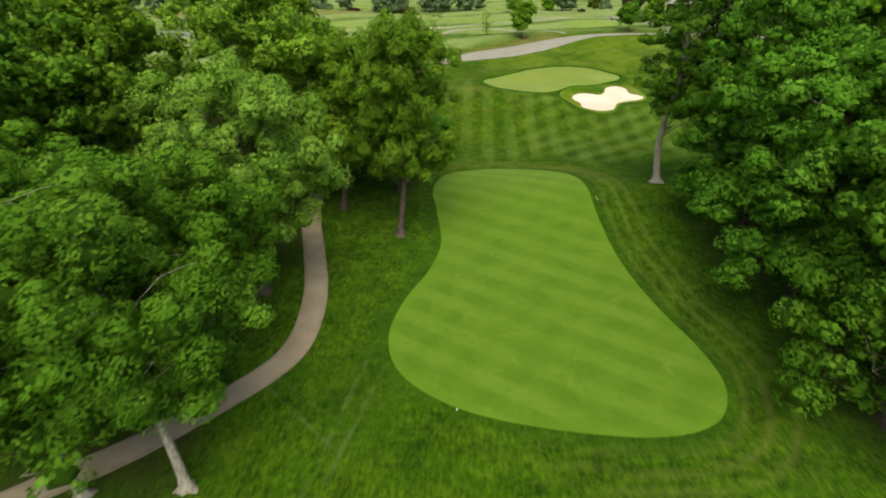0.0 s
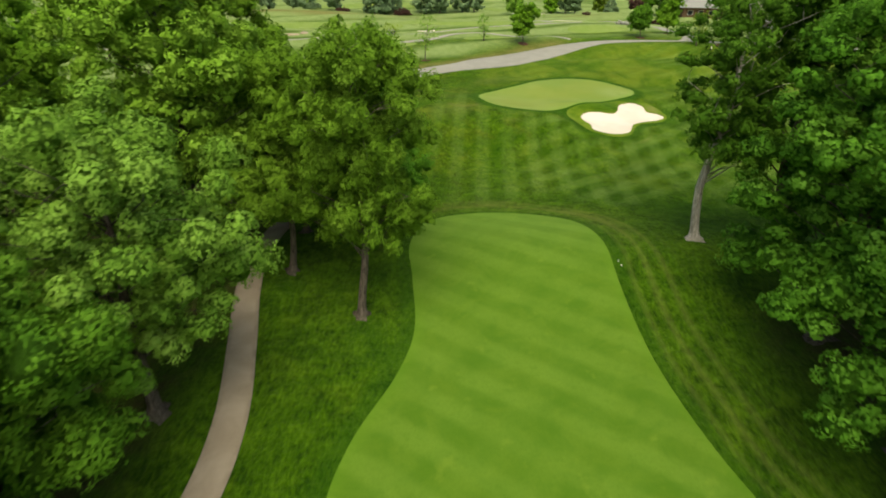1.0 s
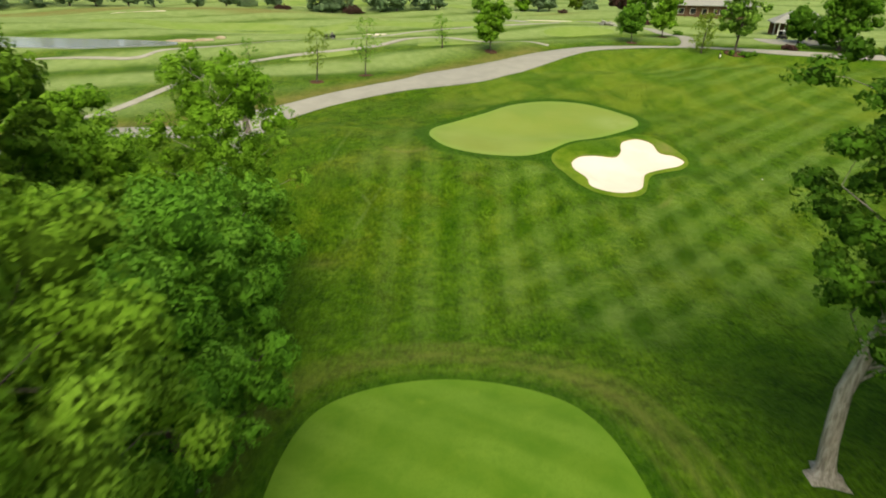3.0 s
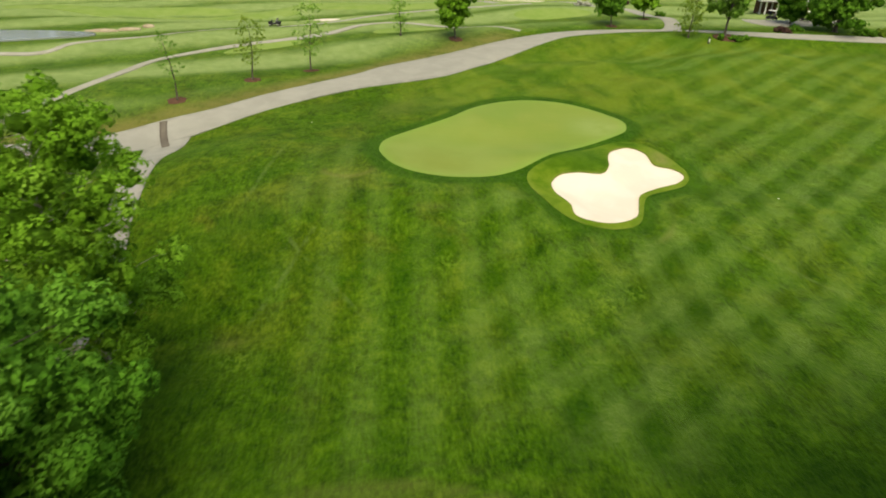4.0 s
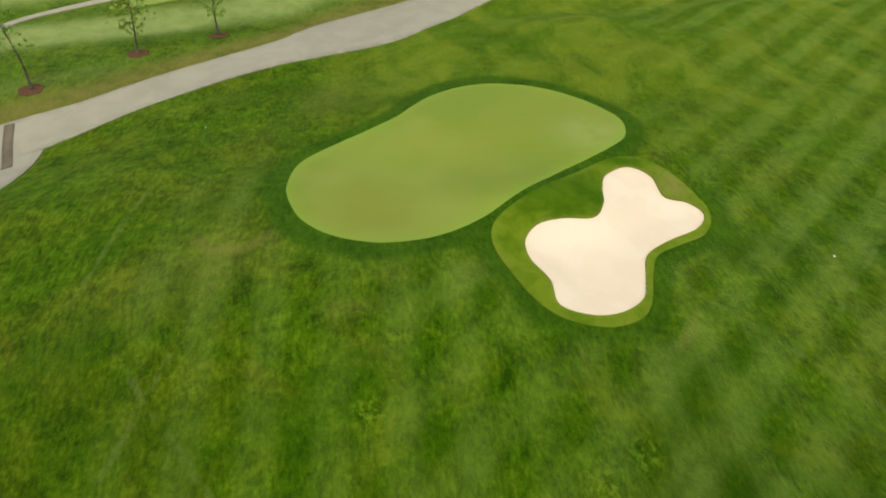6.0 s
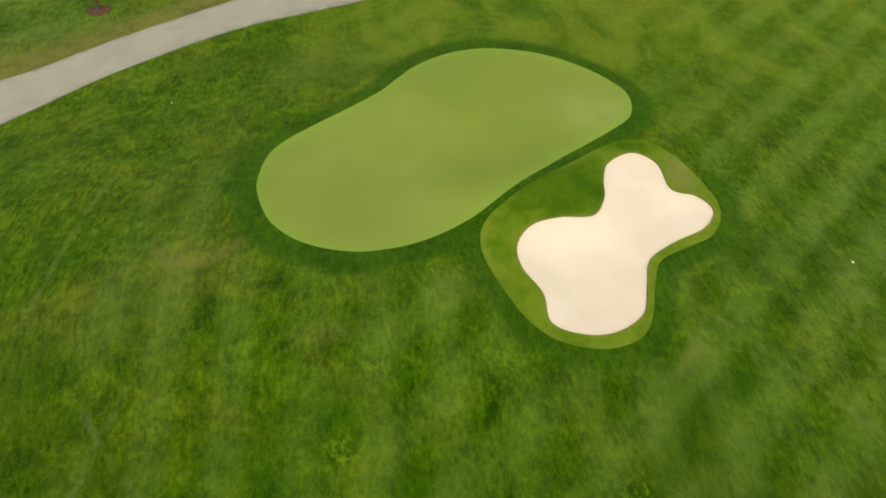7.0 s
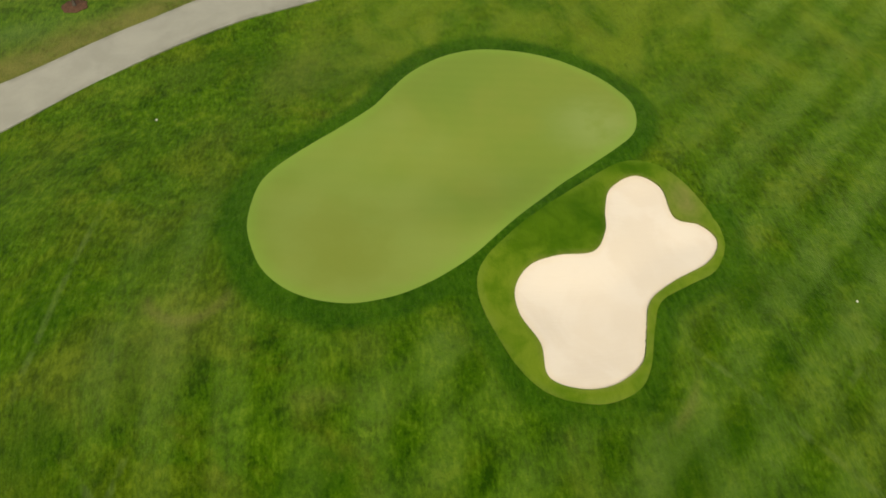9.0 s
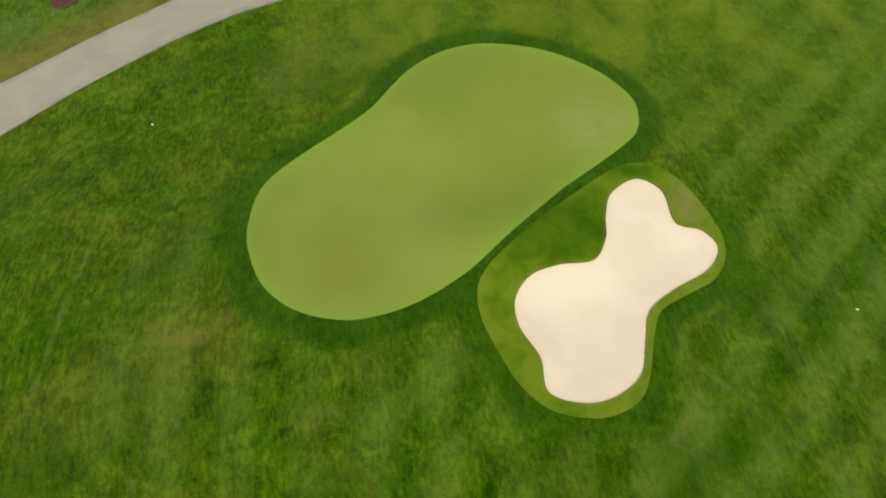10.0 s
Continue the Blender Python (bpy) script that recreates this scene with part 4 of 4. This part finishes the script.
def oval(x, y, a, b, turn, wave=0.12, seed=0):
    t = np.linspace(0, 2 * np.pi, 36, endpoint=False)
    r = 1 + wave * np.sin(2 * t + seed) + wave * 0.6 * np.sin(3 * t + 2 * seed)
    px, py = a * r * np.cos(t), b * r * np.sin(t)
    c, s = math.cos(turn), math.sin(turn)
    return np.stack([x + px * c - py * s, y + px * s + py * c], 1)


FAR_GREEN = plain("far_mown_grass", (0.175, 0.275, 0.055), (0.220, 0.305, 0.078), 0.3, 0.9, 0.1)
for px, py, a, b, turn in ((-10.8, 162, 6, 2.6, 0.5), (13.8, 172.5, 6.5, 2.6, 0.2), (45, 190, 8, 4, 0.1), (52, 229, 12, 6, 0.0), (5, 212, 24, 8, 0.1), (-42, 206, 30, 9, -0.1), (-5, 285, 45, 12, 0.0), (95, 210, 9, 5, 0.3)):
    patch("far_green", oval(px, py, a, b, turn, seed=px), 0.06, FAR_GREEN, "far pale mown putting surface", "putting green", 1.5, rim=0.8)
for px, py, a, b, turn in ((-2.7, 188.5, 2.6, 1.3, 0.2), (46, 226, 6, 2.0, 0.1), (36, 262, 9, 3.0, 0.1), (-75, 232, 7, 2.0, 0.0)):
    patch("far_bunker", oval(px, py, a, b, turn, 0.2, px), 0.07, SAND, "far pale sand bunker", "sand bunker", 0.9)


STONE = plain("tan_stone", (0.30, 0.24, 0.16), (0.42, 0.36, 0.26), 1.5, 0.95, 0.1)
for px, py, a in ((-42.6, 177.0, 3.0), (-38.2, 178.0, 2.2), (-35.4, 180.0, 1.2)):
    bm = bmesh.new()
    bmesh.ops.create_icosphere(bm, subdivisions=3, radius=1.0, matrix=Matrix.Diagonal((a, 0.9, 0.45, 1)))
    for v in bm.verts:
        v.co *= 1 + 0.25 * noise.noise(v.co * 1.3 + Vector((px, py, 0)))
    bank = part("stone_bank", bm, STONE, None, smooth=True)
    bank.location = (px, py, float(land(px, py)) + 0.05)
    tagged(bank, "low tan stony bank beside the pond", "stone bank")


# ---- young trees, shrubs and the far tree line ----
def mulch_bed(x, y, radius):
    bm = bmesh.new()
    bmesh.ops.create_icosphere(bm, subdivisions=3, radius=radius, matrix=Matrix.Diagonal((1.15, 0.95, 0.07, 1)))
    for v in bm.verts:
        v.co *= 1 + 0.22 * noise.noise(v.co * 1.8 + Vector((x, y, 0)))
        v.co.z += float(land(x + v.co.x, y + v.co.y)) - float(land(x, y))
    ob = part("mulch_bed", bm, MULCH, None, smooth=True)
    ob.location = (x, y, float(land(x, y)) + 0.02)
    return tagged(ob, "low oval bed of red-brown bark mulch", "mulch bed")


def young_tree(x, y, height, radius, seed, leaf, label, bare=1.8, boughs=16, puffs=7, per=14, size=0.32, bed=1.05):
    if bed:
        mulch_bed(x, y, bed)
    return tree(x, y, height, radius, bare, seed, leaf, BARK_DARK, label, 0.11, boughs=boughs, puffs=puffs, per=per, size=size, puff=0.62 if size < 0.15 else 0.85, flare=0.3, name="young_tree", core=0.0 if size < 0.15 or leaf is LEAF_LIME else 0.7)


young_tree(21.3, 164.5, 8.8, 2.9, 41, LEAF_BRIGHT, "dense round young tree with bright leaves beside the road", boughs=24, puffs=8, per=32, size=0.22)
young_tree(-2.1, 148.8, 9.2, 2.3, 42, LEAF_PALE, "sparse young tree in a mulch bed beside the road", boughs=20, puffs=4, per=24, size=0.125)
young_tree(-9.8, 144.2, 8.0, 2.2, 43, LEAF_LIME, "airy lime-green young tree in a mulch bed", boughs=18, puffs=4, per=24, size=0.12)
young_tree(-18.4, 137.9, 9.0, 1.3, 44, LEAF_DEEP, "thin almost bare young tree in a mulch bed", boughs=12, puffs=3, per=12, size=0.10)
young_tree(11.8, 166.0, 5.6, 1.9, 45, LEAF_PALE, "small grey-green sparse young tree", 0.8, puffs=4, per=20, size=0.13, bed=0.0)
young_tree(53.0, 175.0, 7.2, 2.7, 46, LEAF_DEEP, "round dark-green young tree in a mulch bed", boughs=22, per=20)
young_tree(62.0, 181.0, 8.6, 2.9, 47, LEAF_BRIGHT, "round bright-green young tree near the road fork", boughs=24, per=20)
young_tree(63.2, 163.6, 7.4, 2.3, 48, LEAF_LIME, "airy light-green young tree beside the road", 0.8, puffs=4, per=12, size=0.2, bed=0.0)
tree(70.3, 164.2, 12.5, 4.2, 2.8, 49, LEAF_PALE, BARK_DARK, "broad grey-green tree in a planted bed beside the road", 0.22, boughs=24, puffs=7, per=44, puff=0.8)
mulch_bed(70.3, 163.6, 2.0)
tree(93.7, 167.0, 11.0, 6.2, 0.6, 50, LEAF_DEEP, BARK_DARK, "large dark spreading tree beside the parked carts", 0.3, boughs=30, puffs=7, per=60, size=0.3)
tree(90.5, 176.0, 7.0, 2.4, 0.8, 51, LEAF_DEEP, BARK_DARK, "small dark ornamental tree by the paved yard", 0.14, boughs=18, puffs=9, per=18)


def shrub(x, y, radius, height, seed, leaf, label):
    rng = np.random.default_rng(seed)
    root = tagged(new("shrub"), label, "shrub")
    root.location = (x, y, float(land(x, y)) - 0.03)
    tv, tf = [], []
    for k in range(5):
        t = k * 1.26
        tube(tv, tf, [(0, 0, 0), (math.cos(t) * radius * 0.3, math.sin(t) * radius * 0.3, height * 0.4), (math.cos(t) * radius * 0.6, math.sin(t) * radius * 0.6, height * 0.75)], [0.05, 0.035, 0.01], 5)
    mesh_object("stem", tv, tf, BARK_DARK, root)
    n = max(10, int(radius * radius * 9))
    d = rng.normal(size=(n, 3))
    d[:, 2] = np.abs(d[:, 2])
    d /= np.linalg.norm(d, axis=1, keepdims=True)
    c = d * rng.uniform(0.4, 0.95, (n, 1)) * np.array((radius, radius, height * 0.8)) + np.array((0, 0, height * 0.12))
    v, f, *more = leaf_cloud(rng, c, rng.uniform(0.3, 0.55, n) * min(1.0, radius), 22, 0.22)
    leaf_object("foliage", v, f, leaf, root, *more)
    return root


GREEN_SHRUB, RED_SHRUB, WHITE_SHRUB = "low rounded green shrub in a mulch bed", "low rounded copper-leaved shrub in the grass", "low shrub covered in white blossom"
BLOSSOM = leaves("white_blossom", (0.35, 0.36, 0.30), (0.60, 0.60, 0.54), (0.80, 0.80, 0.76), 0.2)
for k, (px, py, r, h, leaf, text) in enumerate(((69.0, 163.0, 1.1, 0.9, LEAF_DEEP, GREEN_SHRUB), (71.4, 162.4, 1.2, 1.0, LEAF_DEEP, GREEN_SHRUB), (73.0, 162.5, 1.0, 0.8, LEAF_DEEP, GREEN_SHRUB), (83.0, 166.8, 1.8, 0.9, LEAF_PURPLE, RED_SHRUB),
                                                (86.5, 168.5, 1.6, 1.0, LEAF_DEEP, GREEN_SHRUB), (98.0, 164.5, 2.2, 1.1, LEAF_DEEP, GREEN_SHRUB), (101.5, 164.0, 2.0, 1.1, LEAF_LIME, GREEN_SHRUB), (68.0, 187.0, 1.3, 1.2, LEAF_DEEP, GREEN_SHRUB),
                                                (71.0, 217.0, 2.4, 1.8, LEAF_PURPLE, RED_SHRUB), (55.4, 203.5, 1.3, 1.3, BLOSSOM, WHITE_SHRUB), (57.8, 204.5, 1.1, 1.1, BLOSSOM, WHITE_SHRUB), (-13.9, 253.5, 4.0, 3.2, LEAF_PURPLE, RED_SHRUB),
                                                (33.0, 253.0, 1.5, 1.2, LEAF_HAZY, GREEN_SHRUB), (56.0, 251.0, 1.8, 1.4, LEAF_PURPLE, RED_SHRUB), (-36.0, 250.0, 3.0, 1.6, LEAF_PURPLE, RED_SHRUB), (-47.0, 253.0, 3.0, 2.6, LEAF_HAZY, GREEN_SHRUB),
                                                (-27.0, 110.0, 3.0, 3.6, LEAF_BRIGHT, GREEN_SHRUB), (-34.0, 106.0, 3.4, 4.0, LEAF_DEEP, GREEN_SHRUB), (-22.0, 103.0, 3.0, 3.6, LEAF_BRIGHT, GREEN_SHRUB))):
    shrub(px, py, r, h, 300 + k, leaf, text)


def far_tree(x, y, height, radius, seed, leaf, bare=0.5, label="far dark-green tree on the open course"):
    return tree(x, y, height, radius, bare, seed, leaf, BARK_DARK, label, 0.22, boughs=16, puffs=6, per=34, size=0.5, puff=1.3, low=0.8, top=1.0, core=0.8, flare=0.3, name="far_tree")


def conifer(x, y, height, radius, seed):
    rng = np.random.default_rng(seed)
    root = tagged(new("conifer"), "dense dark conical evergreen on the open course", "tree")
    root.location = (x, y, float(land(x, y)) - 0.05)
    tv, tf = [], []
    tube(tv, tf, [(0, 0, 0), (0, 0, height * 0.5), (0, 0, height * 0.97)], [0.16, 0.1, 0.02], 7)
    mesh_object("trunk", tv, tf, BARK_DARK, root)
    n = 150
    u = rng.uniform(0.03, 1, n) ** 1.3
    t = rng.uniform(0, 2 * np.pi, n)
    r = radius * (1 - u) * rng.uniform(0.6, 1.05, n)
    c = np.stack([r * np.cos(t), r * np.sin(t), 0.3 + u * (height - 0.4)], 1)
    v, f, *more = leaf_cloud(rng, c, 0.65 * (1.15 - u), 24, 0.45, 0.6)
    leaf_object("crown", v, f, LEAF_HAZY, root, *more)
    return root


for k, (px, py, h, r, leaf) in enumerate(((-24.5, 254, 10, 4.6, LEAF_HAZY), (-21.0, 257, 9, 3.6, LEAF_HAZY), (-5.0, 261, 12, 4.6, LEAF_HAZY), (0.5, 262, 12, 4.0, LEAF_HAZY), (9.5, 262, 12, 4.6, LEAF_HAZY), (14.0, 261, 11, 4.6, LEAF_HAZY),
                                          (29.2, 254.4, 9, 2.8, LEAF_PALE), (45.1, 266, 8, 2.6, LEAF_BRIGHT), (50.5, 265, 13, 4.0, LEAF_HAZY), (54.5, 266, 12, 3.6, LEAF_HAZY), (81.5, 270, 14, 5.6, LEAF_PURPLE), (79.7, 240, 15, 5.6, LEAF_DEEP),
                                          (-38.5, 253, 12, 5.0, LEAF_HAZY), (-53.0, 261, 12, 5.0, LEAF_HAZY), (-58.0, 264, 11, 4.6, LEAF_HAZY), (-66.0, 259, 12, 5.0, LEAF_HAZY), (-79.0, 256, 13, 6.0, LEAF_HAZY), (-88.0, 258, 13, 6.0, LEAF_HAZY),
                                          (-98.0, 257, 12, 6.0, LEAF_HAZY), (-108.0, 260, 13, 6.0, LEAF_HAZY), (-120.0, 262, 13, 6.0, LEAF_HAZY), (-132.0, 258, 12, 6.0, LEAF_HAZY), (-145.0, 262, 13, 6.0, LEAF_HAZY), (-160.0, 255, 13, 6.0, LEAF_HAZY))):
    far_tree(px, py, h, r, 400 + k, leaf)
young_tree(64.5, 267.0, 10.0, 2.8, 452, LEAF_LIME, "airy far willow-like tree", 0.8, per=12, size=0.6, bed=0.0)
conifer(68.1, 262.8, 8.5, 2.8, 453)
conifer(-16.5, 262.0, 9.0, 3.2, 454)


# ---- clubhouse, pavilion and parked carts ----
SHINGLE = plain("grey_shingle", (0.24, 0.25, 0.23), (0.32, 0.33, 0.30), 3.0, 0.9, 0.1)
BRICK = plain("brown_brick", (0.13, 0.075, 0.05), (0.20, 0.12, 0.08), 4.0, 0.9, 0.1)
WHITE_PAINT = plain("white_paint", (0.74, 0.72, 0.66), (0.80, 0.78, 0.73), 3.0, 0.6, 0.3)
DARK_GLASS = plain("window_glass", (0.03, 0.035, 0.04), (0.05, 0.055, 0.06), 1.0, 0.06, 0.5)
BLACK_PLASTIC = plain("black_plastic", (0.02, 0.02, 0.02), (0.04, 0.04, 0.04), 6.0, 0.6, 0.3)
GREY_SEAT = plain("grey_vinyl", (0.16, 0.15, 0.14), (0.22, 0.21, 0.19), 5.0, 0.5, 0.4)


def hip_roof(name, parent, w, d, z, rise, over, ridge):
    bm = bmesh.new()
    a, b = w / 2 + over, d / 2 + over
    low = [bm.verts.new(p) for p in ((-a, -b, z), (a, -b, z), (a, b, z), (-a, b, z))]
    under = [bm.verts.new((v.co.x, v.co.y, z - 0.22)) for v in low]
    top = [bm.verts.new((-ridge / 2, 0, z + rise)), bm.verts.new((ridge / 2, 0, z + rise))]
    for f in ((low[0], low[1], top[1], top[0]), (low[1], low[2], top[1]), (low[2], low[3], top[0], top[1]), (low[3], low[0], top[0]), tuple(reversed(under))):
        bm.faces.new(f)
    for k in range(4):
        bm.faces.new((low[k], under[k], under[(k + 1) % 4], low[(k + 1) % 4]))
    return part(name, bm, SHINGLE, parent)


def clubhouse(x, y, turn):
    root = tagged(new("clubhouse"), "low brick clubhouse with a grey hipped roof and brown posts", "building")
    root.matrix_world = pose(x, y, float(land(x, y)) - 0.1, 0, 0, turn)
    bm = bmesh.new()
    box(bm, 0, 0, 0, 22, 11, 3.4)
    part("wall", bm, BRICK, root)
    hip_roof("roof", root, 22, 11, 3.6, 4.4, 2.0, 9)
    for k in range(6):
        window = part_box("window", root, WHITE_PAINT, -8.5 + 3.4 * k, -5.53, 1.0, 1.7, 0.10, 1.6)
        part_box("pane", window, DARK_GLASS, -8.5 + 3.4 * k, -5.59, 1.1, 1.45, 0.05, 1.4)
    for k in range(8):
        part_box("post", root, BRICK, -10.5 + 3.0 * k, -7.0, 0.0, 0.26, 0.26, 3.4)
    return root


def part_box(name, parent, material, x, y, z, sx, sy, sz, turn=0.0, bevel=0.0, label=""):
    bm = bmesh.new()
    box(bm, x, y, z, sx, sy, sz, turn, bevel)
    return part(name, bm, material, parent, label)


def pavilion(x, y, turn):
    root = tagged(new("pavilion"), "open pavilion with white posts beside a paved yard", "building")
    root.matrix_world = pose(x, y, float(land(x, y)) - 0.1, 0, 0, turn)
    for k in range(5):
        for side in (-2.6, 2.6):
            bm = bmesh.new()
            box(bm, -5 + 2.5 * k, side, 0, 0.34, 0.34, 3.3, 0, 0.03)
            box(bm, -5 + 2.5 * k, side, 0, 0.55, 0.55, 0.4, 0, 0.03)
            part("post", bm, WHITE_PAINT, root)
    part_box("wall", root, BRICK, 0, 4.2, 0, 12, 0.4, 3.3)
    hip_roof("roof", root, 12, 7, 3.5, 2.6, 0.8, 5)
    return root


clubhouse(95.5, 232, -12)
pavilion(104, 198, -20)
patch("paved_yard", oval(96, 181, 13, 7, 0.1, 0.08, 1.0), 0.06, ROAD, "pale paved yard for golf carts", "yard", 1.2)


def golf_cart(x, y, turn, roofed=True):
    """A two-seat cart: tub, bonnet, seat, four wheels with hubs, posts, roof, windscreen and steering wheel."""
    root = tagged(new("golf_cart"), "small golf cart with a white roof, parked in the yard", "golf cart", "carts in the yard")
    root.matrix_world = pose(x, y, float(land(x, y)) + 0.06, 0, 0, turn)
    bm = bmesh.new()
    box(bm, 0, 0, 0.28, 1.15, 2.3, 0.22, 0, 0.06)
    box(bm, 0, 0.85, 0.45, 1.05, 0.6, 0.35, 0, 0.1)
    box(bm, 0, -0.75, 0.45, 1.1, 0.8, 0.35, 0, 0.06)
    part("body", bm, BLACK_PLASTIC, root)
    part_box("seat", root, GREY_SEAT, 0, -0.35, 0.78, 1.0, 0.5, 0.14, 0, 0.04)
    part_box("backrest", root, GREY_SEAT, 0, -0.66, 0.95, 1.0, 0.12, 0.4, 0, 0.04)
    if roofed:
        part_box("roof", root, WHITE_PAINT, 0, -0.05, 1.84, 1.2, 1.9, 0.08, 0, 0.03, "white canopy roof")
        for px in (-0.5, 0.5):
            for py in (-0.85, 0.72):
                part_box("roof_post", root, BLACK_PLASTIC, px, py, 0.6, 0.04, 0.04, 1.26)
        part_box("windscreen", root, DARK_GLASS, 0, 0.74, 1.0, 0.96, 0.02, 0.75)
    for px in (-0.5, 0.5):
        for py in (-0.78, 0.8):
            bm = bmesh.new()
            bmesh.ops.create_cone(bm, cap_ends=True, segments=18, radius1=0.23, radius2=0.23, depth=0.18, matrix=pose(px, py, 0.23, 0, 90, 0))
            wheel = part("wheel", bm, BLACK_PLASTIC, root)
            bm = bmesh.new()
            bmesh.ops.create_cone(bm, cap_ends=True, segments=14, radius1=0.12, radius2=0.12, depth=0.21, matrix=pose(px, py, 0.23, 0, 90, 0))
            part("hub", bm, WHITE_PAINT, wheel)
    bm = bmesh.new()
    bmesh.ops.create_cone(bm, cap_ends=True, segments=16, radius1=0.17, radius2=0.17, depth=0.03, matrix=pose(-0.25, 0.42, 1.0, 50, 0, 0))
    part("steering_wheel", bm, BLACK_PLASTIC, root)
    return root


cart = golf_cart(95.6, 178.5, 30)
for px, py, turn in ((99.0, 177.0, 60), (91.0, 183.0, 10), (102.5, 176.0, 95)):
    copy_thing(cart, pose(px, py, float(land(px, py)) + 0.06, 0, 0, turn))
mower = golf_cart(-12.2, 181.5, 80, False)
tagged(mower, "low dark open cart standing on the open course", "golf cart")

# ---- small things on the grass ----
def marker_post(x, y):
    root = tagged(new("marker_post"), "short dark post with a white plate beside the road", "post")
    root.location = (x, y, float(land(x, y)) - 0.05)
    part_box("post", root, BLACK_PLASTIC, 0, 0, 0, 0.22, 0.22, 1.15, 0, 0.03)
    part_box("plate", root, WHITE_PAINT, 0.05, -0.13, 0.35, 0.2, 0.03, 0.5)


marker_post(65.8, 161.0)


def tee_marker(x, y):
    bm = bmesh.new()
    bmesh.ops.create_uvsphere(bm, u_segments=14, v_segments=9, radius=0.06)
    bmesh.ops.create_cone(bm, cap_ends=True, segments=8, radius1=0.015, radius2=0.015, depth=0.2, matrix=pose(0, 0, -0.1))
    ob = part("tee_marker", bm, WHITE_PAINT, None, smooth=True)
    ob.location = (x, y, float(land(x, y)) + 0.08)
    tagged(ob, "small round white tee marker on a spike in the grass", "tee marker", "markers beside the tee")


for px, py in ((0.9, 29.1), (17.2, 60.9), (17.3, 60.3)):
    tee_marker(px, py)


def scrap(x, y, turn):
    bm = bmesh.new()
    bmesh.ops.create_grid(bm, x_segments=4, y_segments=3, size=0.065)
    for v in bm.verts:
        v.co.z = 0.05 * noise.noise(v.co * 9 + Vector((x, y, 0)))
    ob = part("paper_scrap", bm, WHITE_PAINT, None)
    ob.matrix_world = pose(x, y, float(land(x, y)) + 0.09, 8, 0, turn)
    tagged(ob, "small crumpled white paper scrap lying on the grass", "litter")


scrap(44.7, 105.3, 20)
scrap(-0.1, 127.6, 70)


# ---- grass blades ----



def tufts(name, count, spans, seed, tall, label, keep_off):
    """Single bent blades in loose bunches over the rough."""
    rng = np.random.default_rng(seed)
    (x0, x1), (y0, y1) = spans
    x, y = rng.uniform(x0, x1, count), rng.uniform(y0, y1, count)
    for line, gap in keep_off:
        keep = edge_distance(line, x, y) < -gap
        x, y = x[keep], y[keep]
    n, per = len(x), 4
    bx, by = x[:, None] + rng.normal(0, 0.05, (n, per)), y[:, None] + rng.normal(0, 0.05, (n, per))
    base = np.stack([bx, by, np.repeat((land(x, y) - 0.02)[:, None], per, 1)], -1).reshape(-1, 3)
    t = rng.uniform(0, 2 * np.pi, len(base))
    h = tall * rng.uniform(0.5, 1.3, len(base))
    side = np.stack([np.cos(t), np.sin(t), 0 * t], 1) * 0.022
    lean = np.stack([-np.sin(t), np.cos(t), 0 * t], 1) * (h * rng.uniform(0.2, 0.9, len(base)))[:, None]
    tip = base + lean + np.stack([0 * h, 0 * h, h], 1)
    v = np.stack([base - side, base + side, tip + side * 0.3, tip - side * 0.3], 1).reshape(-1, 3)
    ob = leaf_object(name, v, np.arange(len(v)).reshape(-1, 4), ROUGH, None, None, np.tile((0.0, 0.0, 1.0), (len(v), 1)))
    for key, values in zones(x, y)[0].items():
        ob.data.attributes.new(key, "FLOAT", "POINT").data.foreach_set("value", np.repeat(values, per * 4).astype(np.float32))
    return tagged(ob, label, "grass", kind="stuff")


tufts("fairway_grass", 26000, ((-12, 58), (86, 140)), 71, 0.075, "short green blades of the mown rough round the green", [(GREEN_LINE, 0.3), (APRON_LINE, 0.0)])
tufts("tee_rough", 15000, ((-11, 26), (16, 88)), 72, 0.085, "short green blades of the rough round the tee", [(TEE_LINE, 1.6)])
